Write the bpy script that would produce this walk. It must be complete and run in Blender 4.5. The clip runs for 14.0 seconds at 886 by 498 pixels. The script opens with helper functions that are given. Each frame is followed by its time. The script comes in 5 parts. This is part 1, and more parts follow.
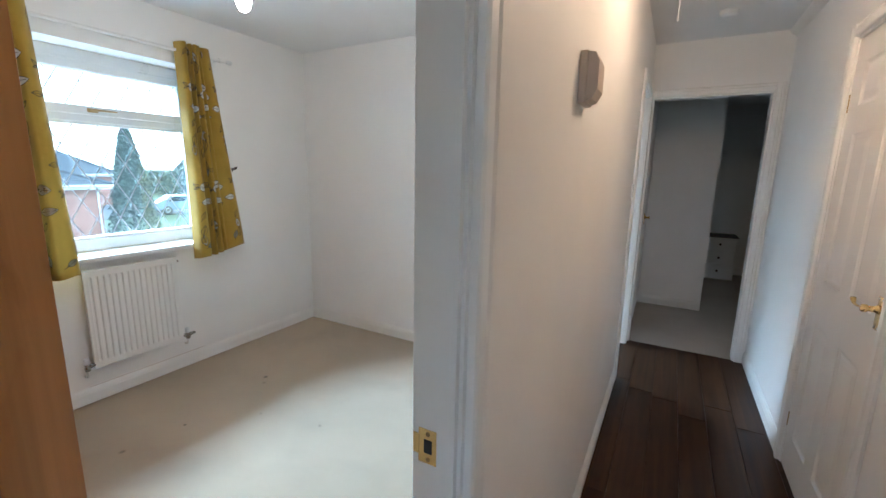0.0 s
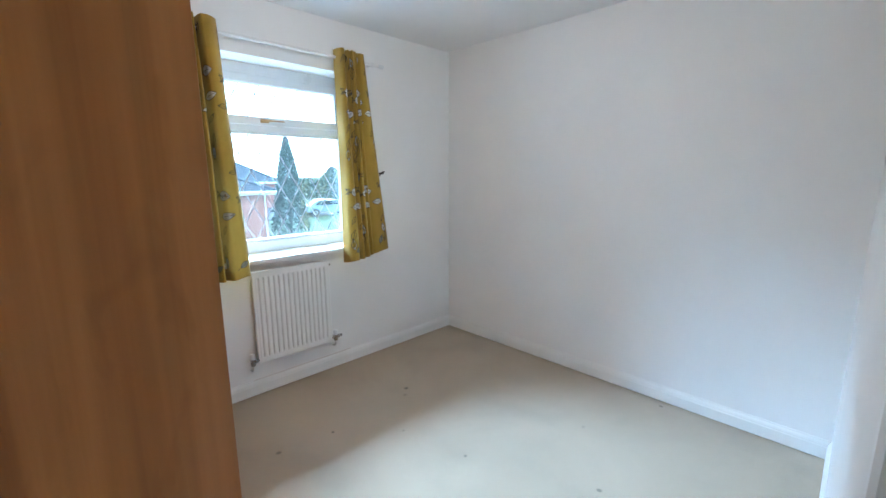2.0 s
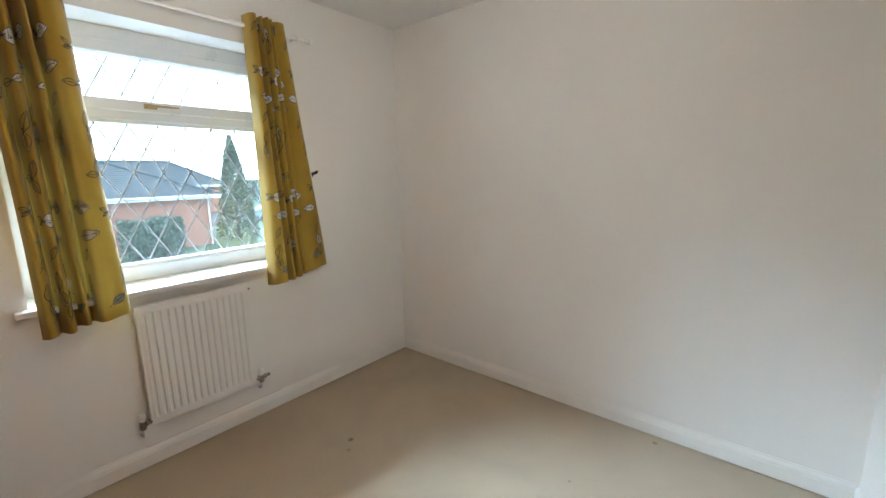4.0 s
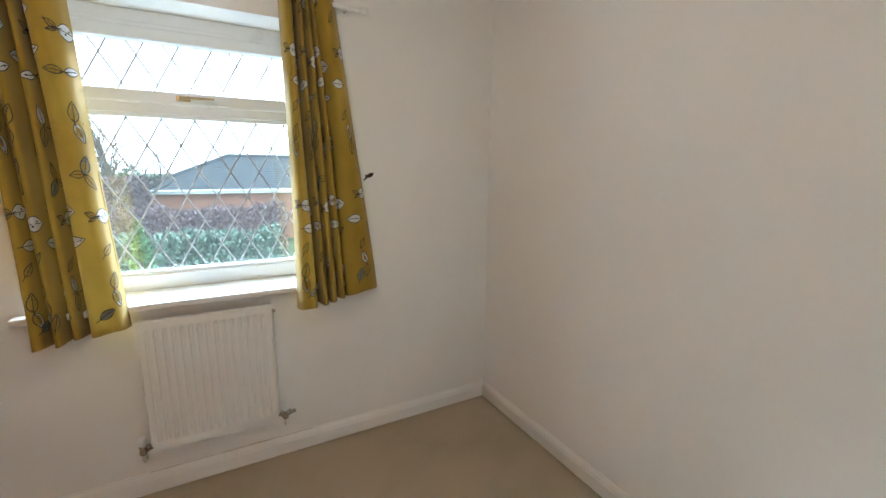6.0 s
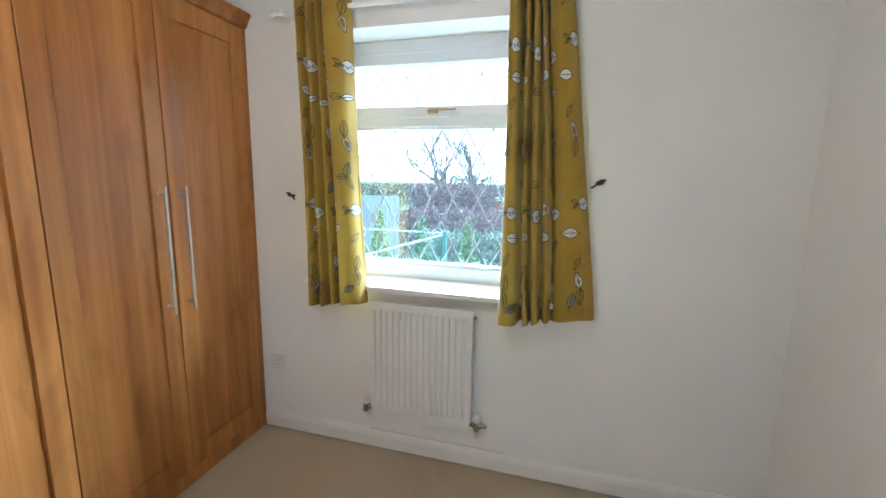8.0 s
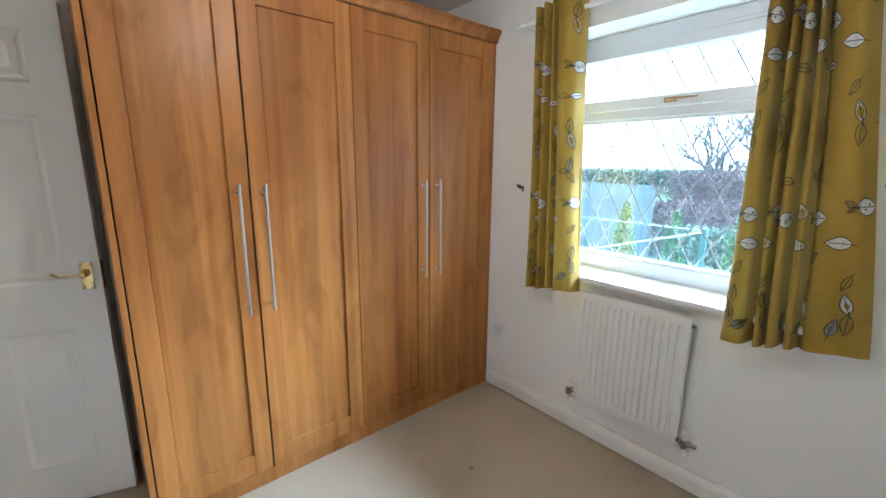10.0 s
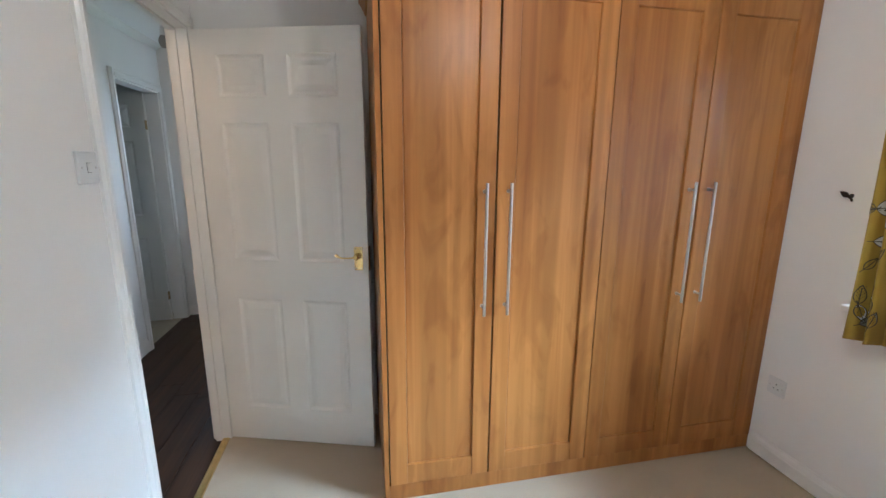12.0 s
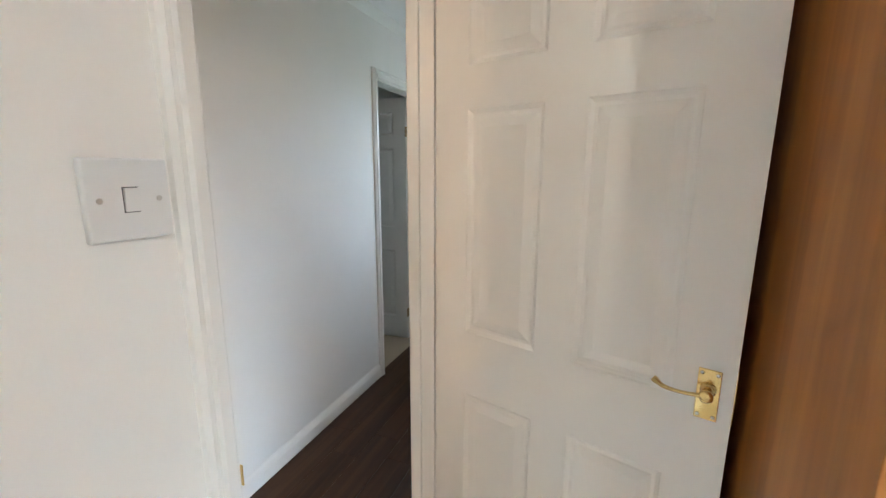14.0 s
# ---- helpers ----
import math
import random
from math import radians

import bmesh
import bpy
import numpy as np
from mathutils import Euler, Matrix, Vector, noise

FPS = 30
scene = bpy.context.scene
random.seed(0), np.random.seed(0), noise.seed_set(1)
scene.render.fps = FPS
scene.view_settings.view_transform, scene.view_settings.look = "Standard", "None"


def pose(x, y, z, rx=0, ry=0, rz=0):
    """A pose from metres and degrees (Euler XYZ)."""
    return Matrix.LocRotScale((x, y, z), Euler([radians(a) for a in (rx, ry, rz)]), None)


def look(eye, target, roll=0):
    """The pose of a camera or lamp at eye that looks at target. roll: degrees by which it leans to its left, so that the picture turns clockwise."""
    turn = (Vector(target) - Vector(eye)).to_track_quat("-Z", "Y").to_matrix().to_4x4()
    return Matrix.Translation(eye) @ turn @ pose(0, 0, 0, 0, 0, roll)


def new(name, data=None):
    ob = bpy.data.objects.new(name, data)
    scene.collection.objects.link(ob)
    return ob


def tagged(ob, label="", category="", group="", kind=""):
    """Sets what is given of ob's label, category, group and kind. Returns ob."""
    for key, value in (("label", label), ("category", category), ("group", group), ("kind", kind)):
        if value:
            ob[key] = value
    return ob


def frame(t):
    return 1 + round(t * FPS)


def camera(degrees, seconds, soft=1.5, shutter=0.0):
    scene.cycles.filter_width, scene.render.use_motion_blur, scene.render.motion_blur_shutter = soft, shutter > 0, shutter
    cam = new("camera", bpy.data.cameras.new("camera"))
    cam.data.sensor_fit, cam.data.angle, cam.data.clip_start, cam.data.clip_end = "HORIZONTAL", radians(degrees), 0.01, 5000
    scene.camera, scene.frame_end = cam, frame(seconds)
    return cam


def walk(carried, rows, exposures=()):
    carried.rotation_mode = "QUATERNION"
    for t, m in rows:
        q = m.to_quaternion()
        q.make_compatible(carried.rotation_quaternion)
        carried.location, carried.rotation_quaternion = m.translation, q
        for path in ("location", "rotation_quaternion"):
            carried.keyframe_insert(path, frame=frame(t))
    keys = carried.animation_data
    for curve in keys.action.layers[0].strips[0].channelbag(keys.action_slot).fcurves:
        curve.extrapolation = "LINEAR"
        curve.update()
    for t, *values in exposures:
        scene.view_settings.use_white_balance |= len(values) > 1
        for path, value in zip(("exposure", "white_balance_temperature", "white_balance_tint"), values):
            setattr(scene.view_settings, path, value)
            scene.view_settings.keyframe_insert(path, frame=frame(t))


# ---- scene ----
cam = camera(94.1, 14.0)
PATH = [
    (0, (0.115, 0.005, 1.444), (-0.831, 1.727, 1.073), 1.1),
    (0.5, (0.084, 0.001, 1.447), (-1.097, 1.571, 1.071), 0.8),
    (1, (0.042, -0.013, 1.438), (-1.29, 1.432, 1.068), 0.7),
    (1.5, (-0.051, 0.03, 1.44), (-1.454, 1.405, 1.066), 0.3),
    (2, (-0.24, 0.132, 1.429), (-1.641, 1.513, 1.068), -0.2),
    (2.1, (-0.286, 0.163, 1.426), (-1.672, 1.557, 1.056), 0.0),
    (2.5, (-0.353, 0.239, 1.419), (-1.7, 1.674, 1.063), -0.7),
    (3, (-0.489, 0.35, 1.425), (-1.733, 1.874, 1.067), -0.9),
    (3.2, (-0.5, 0.377, 1.425), (-1.713, 1.926, 1.063), -1.2),
    (5.5, (-0.758, 1.132, 1.416), (-2.337, 2.299, 1.036), 0.1),
    (6, (-0.798, 1.377, 1.46), (-2.526, 2.312, 1.087), 0.4),
    (6.5, (-0.807, 1.559, 1.435), (-2.675, 2.191, 1.099), 0.5),
    (7, (-0.821, 1.714, 1.43), (-2.775, 1.968, 1.09), 0.9),
    (7.5, (-0.929, 1.815, 1.419), (-2.895, 1.683, 1.074), 1.1),
    (8, (-1.016, 1.906, 1.435), (-2.915, 1.376, 1.101), 1.1),
    (8.2, (-1.045, 1.929, 1.441), (-2.905, 1.283, 1.09), 1.8),
    (10.3, (-0.915, 2.126, 1.473), (-2.091, 0.561, 1.064), 0.2),
    (10.5, (-0.898, 2.1, 1.47), (-2.013, 0.492, 1.058), 0.2),
    (11, (-0.896, 2.09, 1.472), (-1.801, 0.355, 1.056), 0.0),
    (11.5, (-0.899, 2.028, 1.474), (-1.574, 0.193, 1.053), 0.0),
    (12, (-0.913, 1.899, 1.457), (-1.305, -0.02, 1.051), 0.3),
    (12.5, (-0.85, 1.695, 1.481), (-0.979, -0.259, 1.073), 0.1),
    (13, (-0.835, 1.451, 1.475), (-0.675, -0.502, 1.076), 0.3),
    (13.5, (-0.796, 1.177, 1.478), (-0.351, -0.733, 1.087), 0.3),
    (14, (-0.67, 0.89, 1.474), (0.037, -0.942, 1.093), 0.2),
]
EXPOSURES = [(0.0, 1.57, 5050, 5), (1.0, 1.64, 5200, 6), (2.0, 1.66, 4750, 5), (2.5, 1.38, 4900, 4.5), (3.0, 1.35, 5400, 6), (5.5, 1.38, 5850, 7), (6.5, 1.30, 5950, 8), (7.5, 1.57, 5550, 6), (8.0, 1.61, 5250, 5),
             (10.5, 1.58, 5150, 5.5), (11.5, 1.5, 5200, 7), (12.5, 1.70, 5100, 7), (13.0, 1.66, 5150, 6.5), (13.5, 1.76, 5150, 6), (14.0, 2.0, 5550, 7)]
walk(cam, [(t, look(eye, target, roll)) for t, eye, target, roll in PATH], EXPOSURES)

# world, sun and lamps ------------------------------------------------------
SKY, SUN = 0.15, 1.5
world = bpy.data.worlds.new("world")
scene.world = world
world.use_nodes = True
wn, wl = world.node_tree.nodes, world.node_tree.links
sky = wn.new("ShaderNodeTexSky")
sky.sky_type, sky.sun_disc = "NISHITA", False
sky.sun_elevation, sky.sun_rotation = radians(15), radians(-60)
sky.air_density, sky.dust_density, sky.ozone_density = 1.0, 3.0, 1.0
wn["Background"].inputs["Strength"].default_value = SKY
veil = wn.new("ShaderNodeMix")                # thin white overcast in front of the blue
veil.data_type = "RGBA"
veil.inputs[0].default_value = 0.9
veil.inputs[7].default_value = (15.5, 17.0, 18.7, 1)
wl.new(sky.outputs[0], veil.inputs[6])
wl.new(veil.outputs[2], wn["Background"].inputs["Color"])
sun = new("sun", bpy.data.lights.new("sun", "SUN"))
# low winter sun behind thin cloud, on the window side
sun.data.energy, sun.data.angle, sun.data.color = SUN, radians(24), (0.98, 0.99, 1.0)
sun.matrix_world = look((-17, 9.9, 5.3), (0, 0, 0))
BULB_ROOM, BULB_HALL, SKY_LAMP = 118.0, 125.0, 7800.0
# extra area lamp, unseen above the windows, added to boost the sky's light indoors
lamp = new("added_sky_lamp", bpy.data.lights.new("added_sky_lamp", "AREA"))
lamp.data.shape, lamp.data.size, lamp.data.size_y = "RECTANGLE", 16.0, 4.6
lamp.data.energy, lamp.data.color = SKY_LAMP, (0.72, 0.88, 1.0)
lamp.matrix_world = look((-12.0, 2.2, 7.5), (-2.9, 1.6, 1.7))
# fill lamp added for the hall, in an unseen opening of its back wall
back = new("hall_fill_lamp", bpy.data.lights.new("hall_fill_lamp", "AREA"))
back.data.shape, back.data.size, back.data.size_y = "RECTANGLE", 0.40, 0.95
back.data.energy, back.data.color = 0.4, (0.94, 0.97, 1.0)
back.matrix_world = look((0.13, -2.36, 1.5), (0.13, 0.0, 1.2))


# materials -----------------------------------------------------------------
def material(name, base, rough=0.5, metal=0.0, spec=0.5):
    m = bpy.data.materials.new(name)
    m.use_nodes = True
    b = m.node_tree.nodes["Principled BSDF"]
    b.inputs["Base Color"].default_value = (*base, 1)
    b.inputs["Roughness"].default_value = rough
    b.inputs["Metallic"].default_value = metal
    b.inputs["Specular IOR Level"].default_value = spec
    return m


def nodes_of(m):
    return m.node_tree.nodes, m.node_tree.links, m.node_tree.nodes["Principled BSDF"]


def noise_node(m, scale, detail=4.0, stretch=(1, 1, 1), distortion=0.0, rough=0.55):
    n, l, _ = nodes_of(m)
    tc = n.new("ShaderNodeTexCoord")
    mp = n.new("ShaderNodeMapping")
    mp.inputs["Scale"].default_value = stretch
    l.new(tc.outputs["Object"], mp.inputs["Vector"])
    t = n.new("ShaderNodeTexNoise")
    t.inputs["Scale"].default_value = scale
    t.inputs["Detail"].default_value = detail
    t.inputs["Roughness"].default_value = rough
    t.inputs["Distortion"].default_value = distortion
    l.new(mp.outputs[0], t.inputs["Vector"])
    return t.outputs["Fac"]


def ramp(m, fac, stops):
    n, l, _ = nodes_of(m)
    r = n.new("ShaderNodeValToRGB")
    e = r.color_ramp.elements
    e[0].position, e[0].color = stops[0][0], (*stops[0][1], 1)
    e[1].position, e[1].color = stops[-1][0], (*stops[-1][1], 1)
    for p, c in stops[1:-1]:
        x = e.new(p)
        x.color = (*c, 1)
    l.new(fac, r.inputs[0])
    return r.outputs[0]


def mix(m, a, b, fac, mode="MIX"):
    n, l, _ = nodes_of(m)
    x = n.new("ShaderNodeMix")
    x.data_type, x.blend_type = "RGBA", mode
    for socket, v in ((x.inputs[0], fac), (x.inputs[6], a), (x.inputs[7], b)):
        if isinstance(v, (int, float)):
            socket.default_value = v
        elif isinstance(v, tuple):
            socket.default_value = (*v, 1)
        else:
            l.new(v, socket)
    return x.outputs[2]


def set_base(m, c):
    _, l, b = nodes_of(m)
    l.new(c, b.inputs["Base Color"])


def bump(m, fac, strength=0.2, distance=0.001):
    n, l, b = nodes_of(m)
    x = n.new("ShaderNodeBump")
    x.inputs["Strength"].default_value = strength
    x.inputs["Distance"].default_value = distance
    l.new(fac, x.inputs["Height"])
    if b.inputs["Normal"].links:
        l.new(b.inputs["Normal"].links[0].from_socket, x.inputs["Normal"])
    l.new(x.outputs[0], b.inputs["Normal"])


def rough_range(m, fac, lo, hi):
    n, l, b = nodes_of(m)
    x = n.new("ShaderNodeMapRange")
    x.inputs["To Min"].default_value, x.inputs["To Max"].default_value = lo, hi
    l.new(fac, x.inputs[0])
    l.new(x.outputs[0], b.inputs["Roughness"])


def scaled(c, f):
    return tuple(min(1.0, v * f) for v in c)


def mottled(name, base, rough=0.5, scale=3.0, amount=0.06, grain=180.0, relief=0.15, depth=0.0006, metal=0.0, spec=0.5):
    m = material(name, base, rough, metal, spec)
    big = noise_node(m, scale, 5.0)
    set_base(m, ramp(m, big, [(0.3, scaled(base, 1 - amount)), (0.7, scaled(base, 1 + amount * 0.5))]))
    small = noise_node(m, grain, 3.0)
    bump(m, small, relief, depth)
    rough_range(m, big, rough - 0.05, min(1.0, rough + 0.06))
    return m


WALL_PAINT = mottled("wall_paint", (0.86, 0.84, 0.805), 0.62, 1.6, 0.035, 260.0, 0.18, 0.0006)
HALL_PAINT = mottled("hall_paint", (0.87, 0.85, 0.815), 0.55, 1.6, 0.035, 260.0, 0.18, 0.0006)
CEILING_PAINT = mottled("ceiling_paint", (0.84, 0.83, 0.81), 0.8, 2.0, 0.03, 120.0, 0.25, 0.001)
GLOSS_WHITE = mottled("gloss_white_paint", (0.85, 0.83, 0.79), 0.32, 4.0, 0.03, 60.0, 0.06, 0.0005)
DOOR_WHITE = mottled("door_white_paint", (0.85, 0.815, 0.755), 0.36, 4.0, 0.025, 90.0, 0.1, 0.0005)
grain_fac = noise_node(DOOR_WHITE, 90.0, 4.0, (1, 1, 0.04))
bump(DOOR_WHITE, grain_fac, 0.12, 0.0005)
UPVC = mottled("white_upvc", (0.76, 0.78, 0.80), 0.28, 5.0, 0.02, 80.0, 0.03, 0.0003)
RADIATOR_WHITE = mottled("radiator_enamel", (0.82, 0.80, 0.76), 0.35, 5.0, 0.02, 120.0, 0.05, 0.0003)
PLASTIC = mottled("white_plastic", (0.76, 0.76, 0.75), 0.3, 8.0, 0.02, 200.0, 0.02, 0.0002)
CREAM_PLASTIC = mottled("aged_cream_plastic", (0.52, 0.42, 0.33), 0.42, 20.0, 0.06, 200.0, 0.05, 0.0003)
# flat black that stands for the shade inside small holes and gaps
DARK_SLOT = material("dark_slot", (0.02, 0.02, 0.02), 0.6)
BRASS = mottled("polished_brass", (0.80, 0.58, 0.24), 0.2, 30.0, 0.12, 150.0, 0.05, 0.0002, metal=1.0)
AGED_BRASS = mottled("aged_brass", (0.46, 0.33, 0.17), 0.38, 40.0, 0.3, 150.0, 0.1, 0.0003, metal=1.0)
BRONZE = mottled("dark_bronze", (0.07, 0.055, 0.045), 0.4, 60.0, 0.3, 150.0, 0.2, 0.0004, metal=0.8)
CHROME = mottled("chrome", (0.50, 0.49, 0.47), 0.2, 30.0, 0.06, 100.0, 0.02, 0.0001, metal=1.0)
NICKEL = mottled("brushed_nickel", (0.62, 0.60, 0.57), 0.34, 30.0, 0.06, 100.0, 0.05, 0.0002, metal=1.0)
LEAD = mottled("lead_strip", (0.40, 0.405, 0.41), 0.45, 40.0, 0.2, 200.0, 0.2, 0.0003, metal=0.3)
DARK_GAP = material("dark_gap_board", (0.05, 0.028, 0.015), 0.8)


def wood(name, light, mid, dark, rough, seed, stretch=(11, 11, 0.75)):
    m = material(name, mid, rough)
    n, l, b = nodes_of(m)
    info = n.new("ShaderNodeObjectInfo")
    tc = n.new("ShaderNodeTexCoord")
    add = n.new("ShaderNodeVectorMath")
    mul = n.new("ShaderNodeVectorMath")
    mul.operation = "SCALE"
    mul.inputs[3].default_value = 7.3
    comb = n.new("ShaderNodeCombineXYZ")
    for i in range(3):
        l.new(info.outputs["Random"], comb.inputs[i])
    l.new(comb.outputs[0], mul.inputs[0])
    l.new(tc.outputs["Object"], add.inputs[0])
    l.new(mul.outputs[0], add.inputs[1])

    def tex(scale, st, detail, dist):
        mp = n.new("ShaderNodeMapping")
        mp.inputs["Scale"].default_value = st
        mp.inputs["Location"].default_value = (seed, seed * 0.7, seed * 1.3)
        l.new(add.outputs[0], mp.inputs["Vector"])
        t = n.new("ShaderNodeTexNoise")
        t.inputs["Scale"].default_value = scale
        t.inputs["Detail"].default_value = detail
        t.inputs["Distortion"].default_value = dist
        l.new(mp.outputs[0], t.inputs["Vector"])
        return t.outputs["Fac"]

    broad = tex(1.0, stretch, 2.0, 0.35)
    fine = tex(1.0, tuple(v * (3.0 if v > 2 else 0.7) for v in stretch), 3.0, 0.5)
    pores = tex(1.0, tuple(v * (34 if v > 2 else 11) for v in stretch), 2.0, 0.0)
    figure = tex(1.0, tuple(v * (1.3 if v > 2 else 4.5) for v in stretch), 3.0, 1.2)
    c = ramp(m, broad, [(0.34, dark), (0.45, mid), (0.57, light), (0.68, mid)])
    c = mix(m, c, ramp(m, fine, [(0.36, scaled(mid, 0.66)), (0.5, mid), (0.62, scaled(light, 1.12))]), 0.46)
    # short wavy marks across the run of the grain
    c = mix(m, c, ramp(m, figure, [(0.34, (0.70, 0.62, 0.54)), (0.46, (1, 1, 1)), (0.66, (1.0, 1.0, 1.0))]), 0.55, "MULTIPLY")
    c = mix(m, c, ramp(m, pores, [(0.33, (0.84, 0.80, 0.76)), (0.52, (1, 1, 1))]), 0.14, "MULTIPLY")
    set_base(m, c)
    bump(m, fine, 0.06, 0.0004)
    rough_range(m, fine, rough - 0.04, rough + 0.08)
    return m


WARDROBE_WOOD = wood("cherry_veneer", (0.465, 0.200, 0.050), (0.385, 0.150, 0.034), (0.30, 0.105, 0.022), 0.38, 2.0, (6.5, 6.5, 0.6))
WARDROBE_WOOD.node_tree.nodes["Principled BSDF"].inputs["Specular IOR Level"].default_value = 0.36
LAMINATE = wood("dark_laminate", (0.062, 0.029, 0.013), (0.037, 0.0165, 0.0075), (0.017, 0.0075, 0.0036), 0.36, 5.0, (9, 0.7, 9))

LAMINATE.node_tree.nodes["Principled BSDF"].inputs["Specular IOR Level"].default_value = 0.22


def carpet(name, base, spots):
    m = material(name, base, 0.95, 0.0, 0.15)
    n, l, b = nodes_of(m)
    b.inputs["Sheen Weight"].default_value = 0.25
    big = noise_node(m, 1.3, 4.0, (1, 1, 1), 0.4)
    c = ramp(m, big, [(0.32, scaled(base, 0.86)), (0.5, base), (0.68, scaled(base, 1.09))])
    tuft = noise_node(m, 260.0, 3.0)
    c = mix(m, c, ramp(m, tuft, [(0.3, (0.80, 0.78, 0.75)), (0.6, (1, 1, 1))]), 0.75, "MULTIPLY")
    tc = n.new("ShaderNodeTexCoord")
    wob = noise_node(m, 14.0, 3.0)
    for x, y, r, dark in spots:
        d = n.new("ShaderNodeVectorMath")
        d.operation = "DISTANCE"
        l.new(tc.outputs["Object"], d.inputs[0])
        d.inputs[1].default_value = (x, y, 0.0)
        w = n.new("ShaderNodeMath")
        w.operation = "MULTIPLY_ADD"
        l.new(wob, w.inputs[0])
        w.inputs[1].default_value = r * 0.9
        l.new(d.outputs["Value"], w.inputs[2])
        mr = n.new("ShaderNodeMapRange")
        mr.inputs["From Min"].default_value, mr.inputs["From Max"].default_value = r * 1.1, r * 1.6
        mr.inputs["To Min"].default_value, mr.inputs["To Max"].default_value = dark, 0.0
        l.new(w.outputs[0], mr.inputs[0])
        c = mix(m, c, (0.12, 0.10, 0.075), mr.outputs[0])
    set_base(m, c)
    bump(m, tuft, 0.6, 0.004)
    bump(m, noise_node(m, 30.0, 3.0), 0.25, 0.006)
    return m


CARPET = carpet("beige_carpet", (0.50, 0.405, 0.285), [
    (-2.25, 1.76, 0.018, 0.75), (-2.19, 1.70, 0.012, 0.4), (-2.17, 1.16, 0.010, 0.7), (-2.21, 0.87, 0.016, 0.6), (-0.96, 2.74, 0.014, 0.55),
    (-1.51, 1.54, 0.009, 0.6), (-0.92, 1.80, 0.012, 0.6), (-0.86, 1.72, 0.008, 0.5), (-1.9, 1.45, 0.008, 0.4), (-1.2, 2.2, 0.007, 0.4)])
GREY_CARPET = carpet("grey_beige_carpet", (0.50, 0.45, 0.39), [])

CURTAIN = material("mustard_cotton", (0.56, 0.42, 0.055), 0.85, 0.0, 0.2)
CURTAIN.node_tree.nodes["Principled BSDF"].inputs["Sheen Weight"].default_value = 0.2
cloth_big = noise_node(CURTAIN, 7.0, 4.0)
cloth_weave = noise_node(CURTAIN, 500.0, 2.0)
set_base(CURTAIN, mix(CURTAIN, ramp(CURTAIN, cloth_big, [(0.3, (0.35, 0.218, 0.028)), (0.7, (0.43, 0.278, 0.038))]),
                      ramp(CURTAIN, cloth_weave, [(0.3, (0.86, 0.86, 0.86)), (0.7, (1, 1, 1))]), 0.6, "MULTIPLY"))
bump(CURTAIN, cloth_weave, 0.3, 0.0006)
# thin cotton lets some daylight through
cn, cl, cb = nodes_of(CURTAIN)
tr = cn.new("ShaderNodeBsdfTranslucent")
tr.inputs["Color"].default_value = (0.66, 0.46, 0.08, 1)
mx = cn.new("ShaderNodeMixShader")
mx.inputs[0].default_value = 0.025
cl.new(cb.outputs[0], mx.inputs[1])
cl.new(tr.outputs[0], mx.inputs[2])
cl.new(mx.outputs[0], cn["Material Output"].inputs["Surface"])
PRINT_WHITE = mottled("printed_white", (0.66, 0.66, 0.64), 0.85, 30.0, 0.08, 400.0, 0.2, 0.0003, spec=0.2)
PRINT_GREY = mottled("printed_grey", (0.24, 0.24, 0.20), 0.85, 30.0, 0.12, 400.0, 0.2, 0.0003, spec=0.2)
PRINT_DARK = mottled("printed_charcoal", (0.07, 0.06, 0.045), 0.85, 30.0, 0.12, 400.0, 0.2, 0.0003, spec=0.2)

GLASS = bpy.data.materials.new("window_glass")
GLASS.use_nodes = True
gn, gl = GLASS.node_tree.nodes, GLASS.node_tree.links
gn.clear()
g_out = gn.new("ShaderNodeOutputMaterial")
g_t = gn.new("ShaderNodeBsdfTransparent")
g_t.inputs[0].default_value = (0.93, 0.97, 0.97, 1)
g_g = gn.new("ShaderNodeBsdfGlossy")
g_g.inputs["Roughness"].default_value = 0.02
g_f = gn.new("ShaderNodeFresnel")
g_f.inputs[0].default_value = 1.5
g_m = gn.new("ShaderNodeMixShader")
gl.new(g_f.outputs[0], g_m.inputs[0])
gl.new(g_t.outputs[0], g_m.inputs[1])
gl.new(g_g.outputs[0], g_m.inputs[2])
# a trace of translucency, added to imitate a pale haze over the view out
g_d = gn.new("ShaderNodeBsdfTranslucent")
g_d.inputs["Color"].default_value = (0.85, 0.9, 0.95, 1)
g_v = gn.new("ShaderNodeMixShader")
g_v.inputs[0].default_value = 0.0018
gl.new(g_m.outputs[0], g_v.inputs[1])
gl.new(g_d.outputs[0], g_v.inputs[2])
gl.new(g_v.outputs[0], g_out.inputs[0])


def glow(name, colour, strength):
    m = material(name, (0.9, 0.9, 0.88), 0.3)
    b = m.node_tree.nodes["Principled BSDF"]
    b.inputs["Emission Color"].default_value = (*colour, 1)
    b.inputs["Emission Strength"].default_value = strength
    return m


BULB_GLOW = glow("lit_bulb_glass", (1.0, 0.83, 0.66), BULB_ROOM)
COLD_BULB = mottled("unlit_bulb_glass", (0.34, 0.33, 0.31), 0.15, 30.0, 0.05, 100.0, 0.02, 0.0002)
HALL_GLOW = glow("lit_hall_bulb_glass", (1.0, 0.63, 0.36), BULB_HALL)

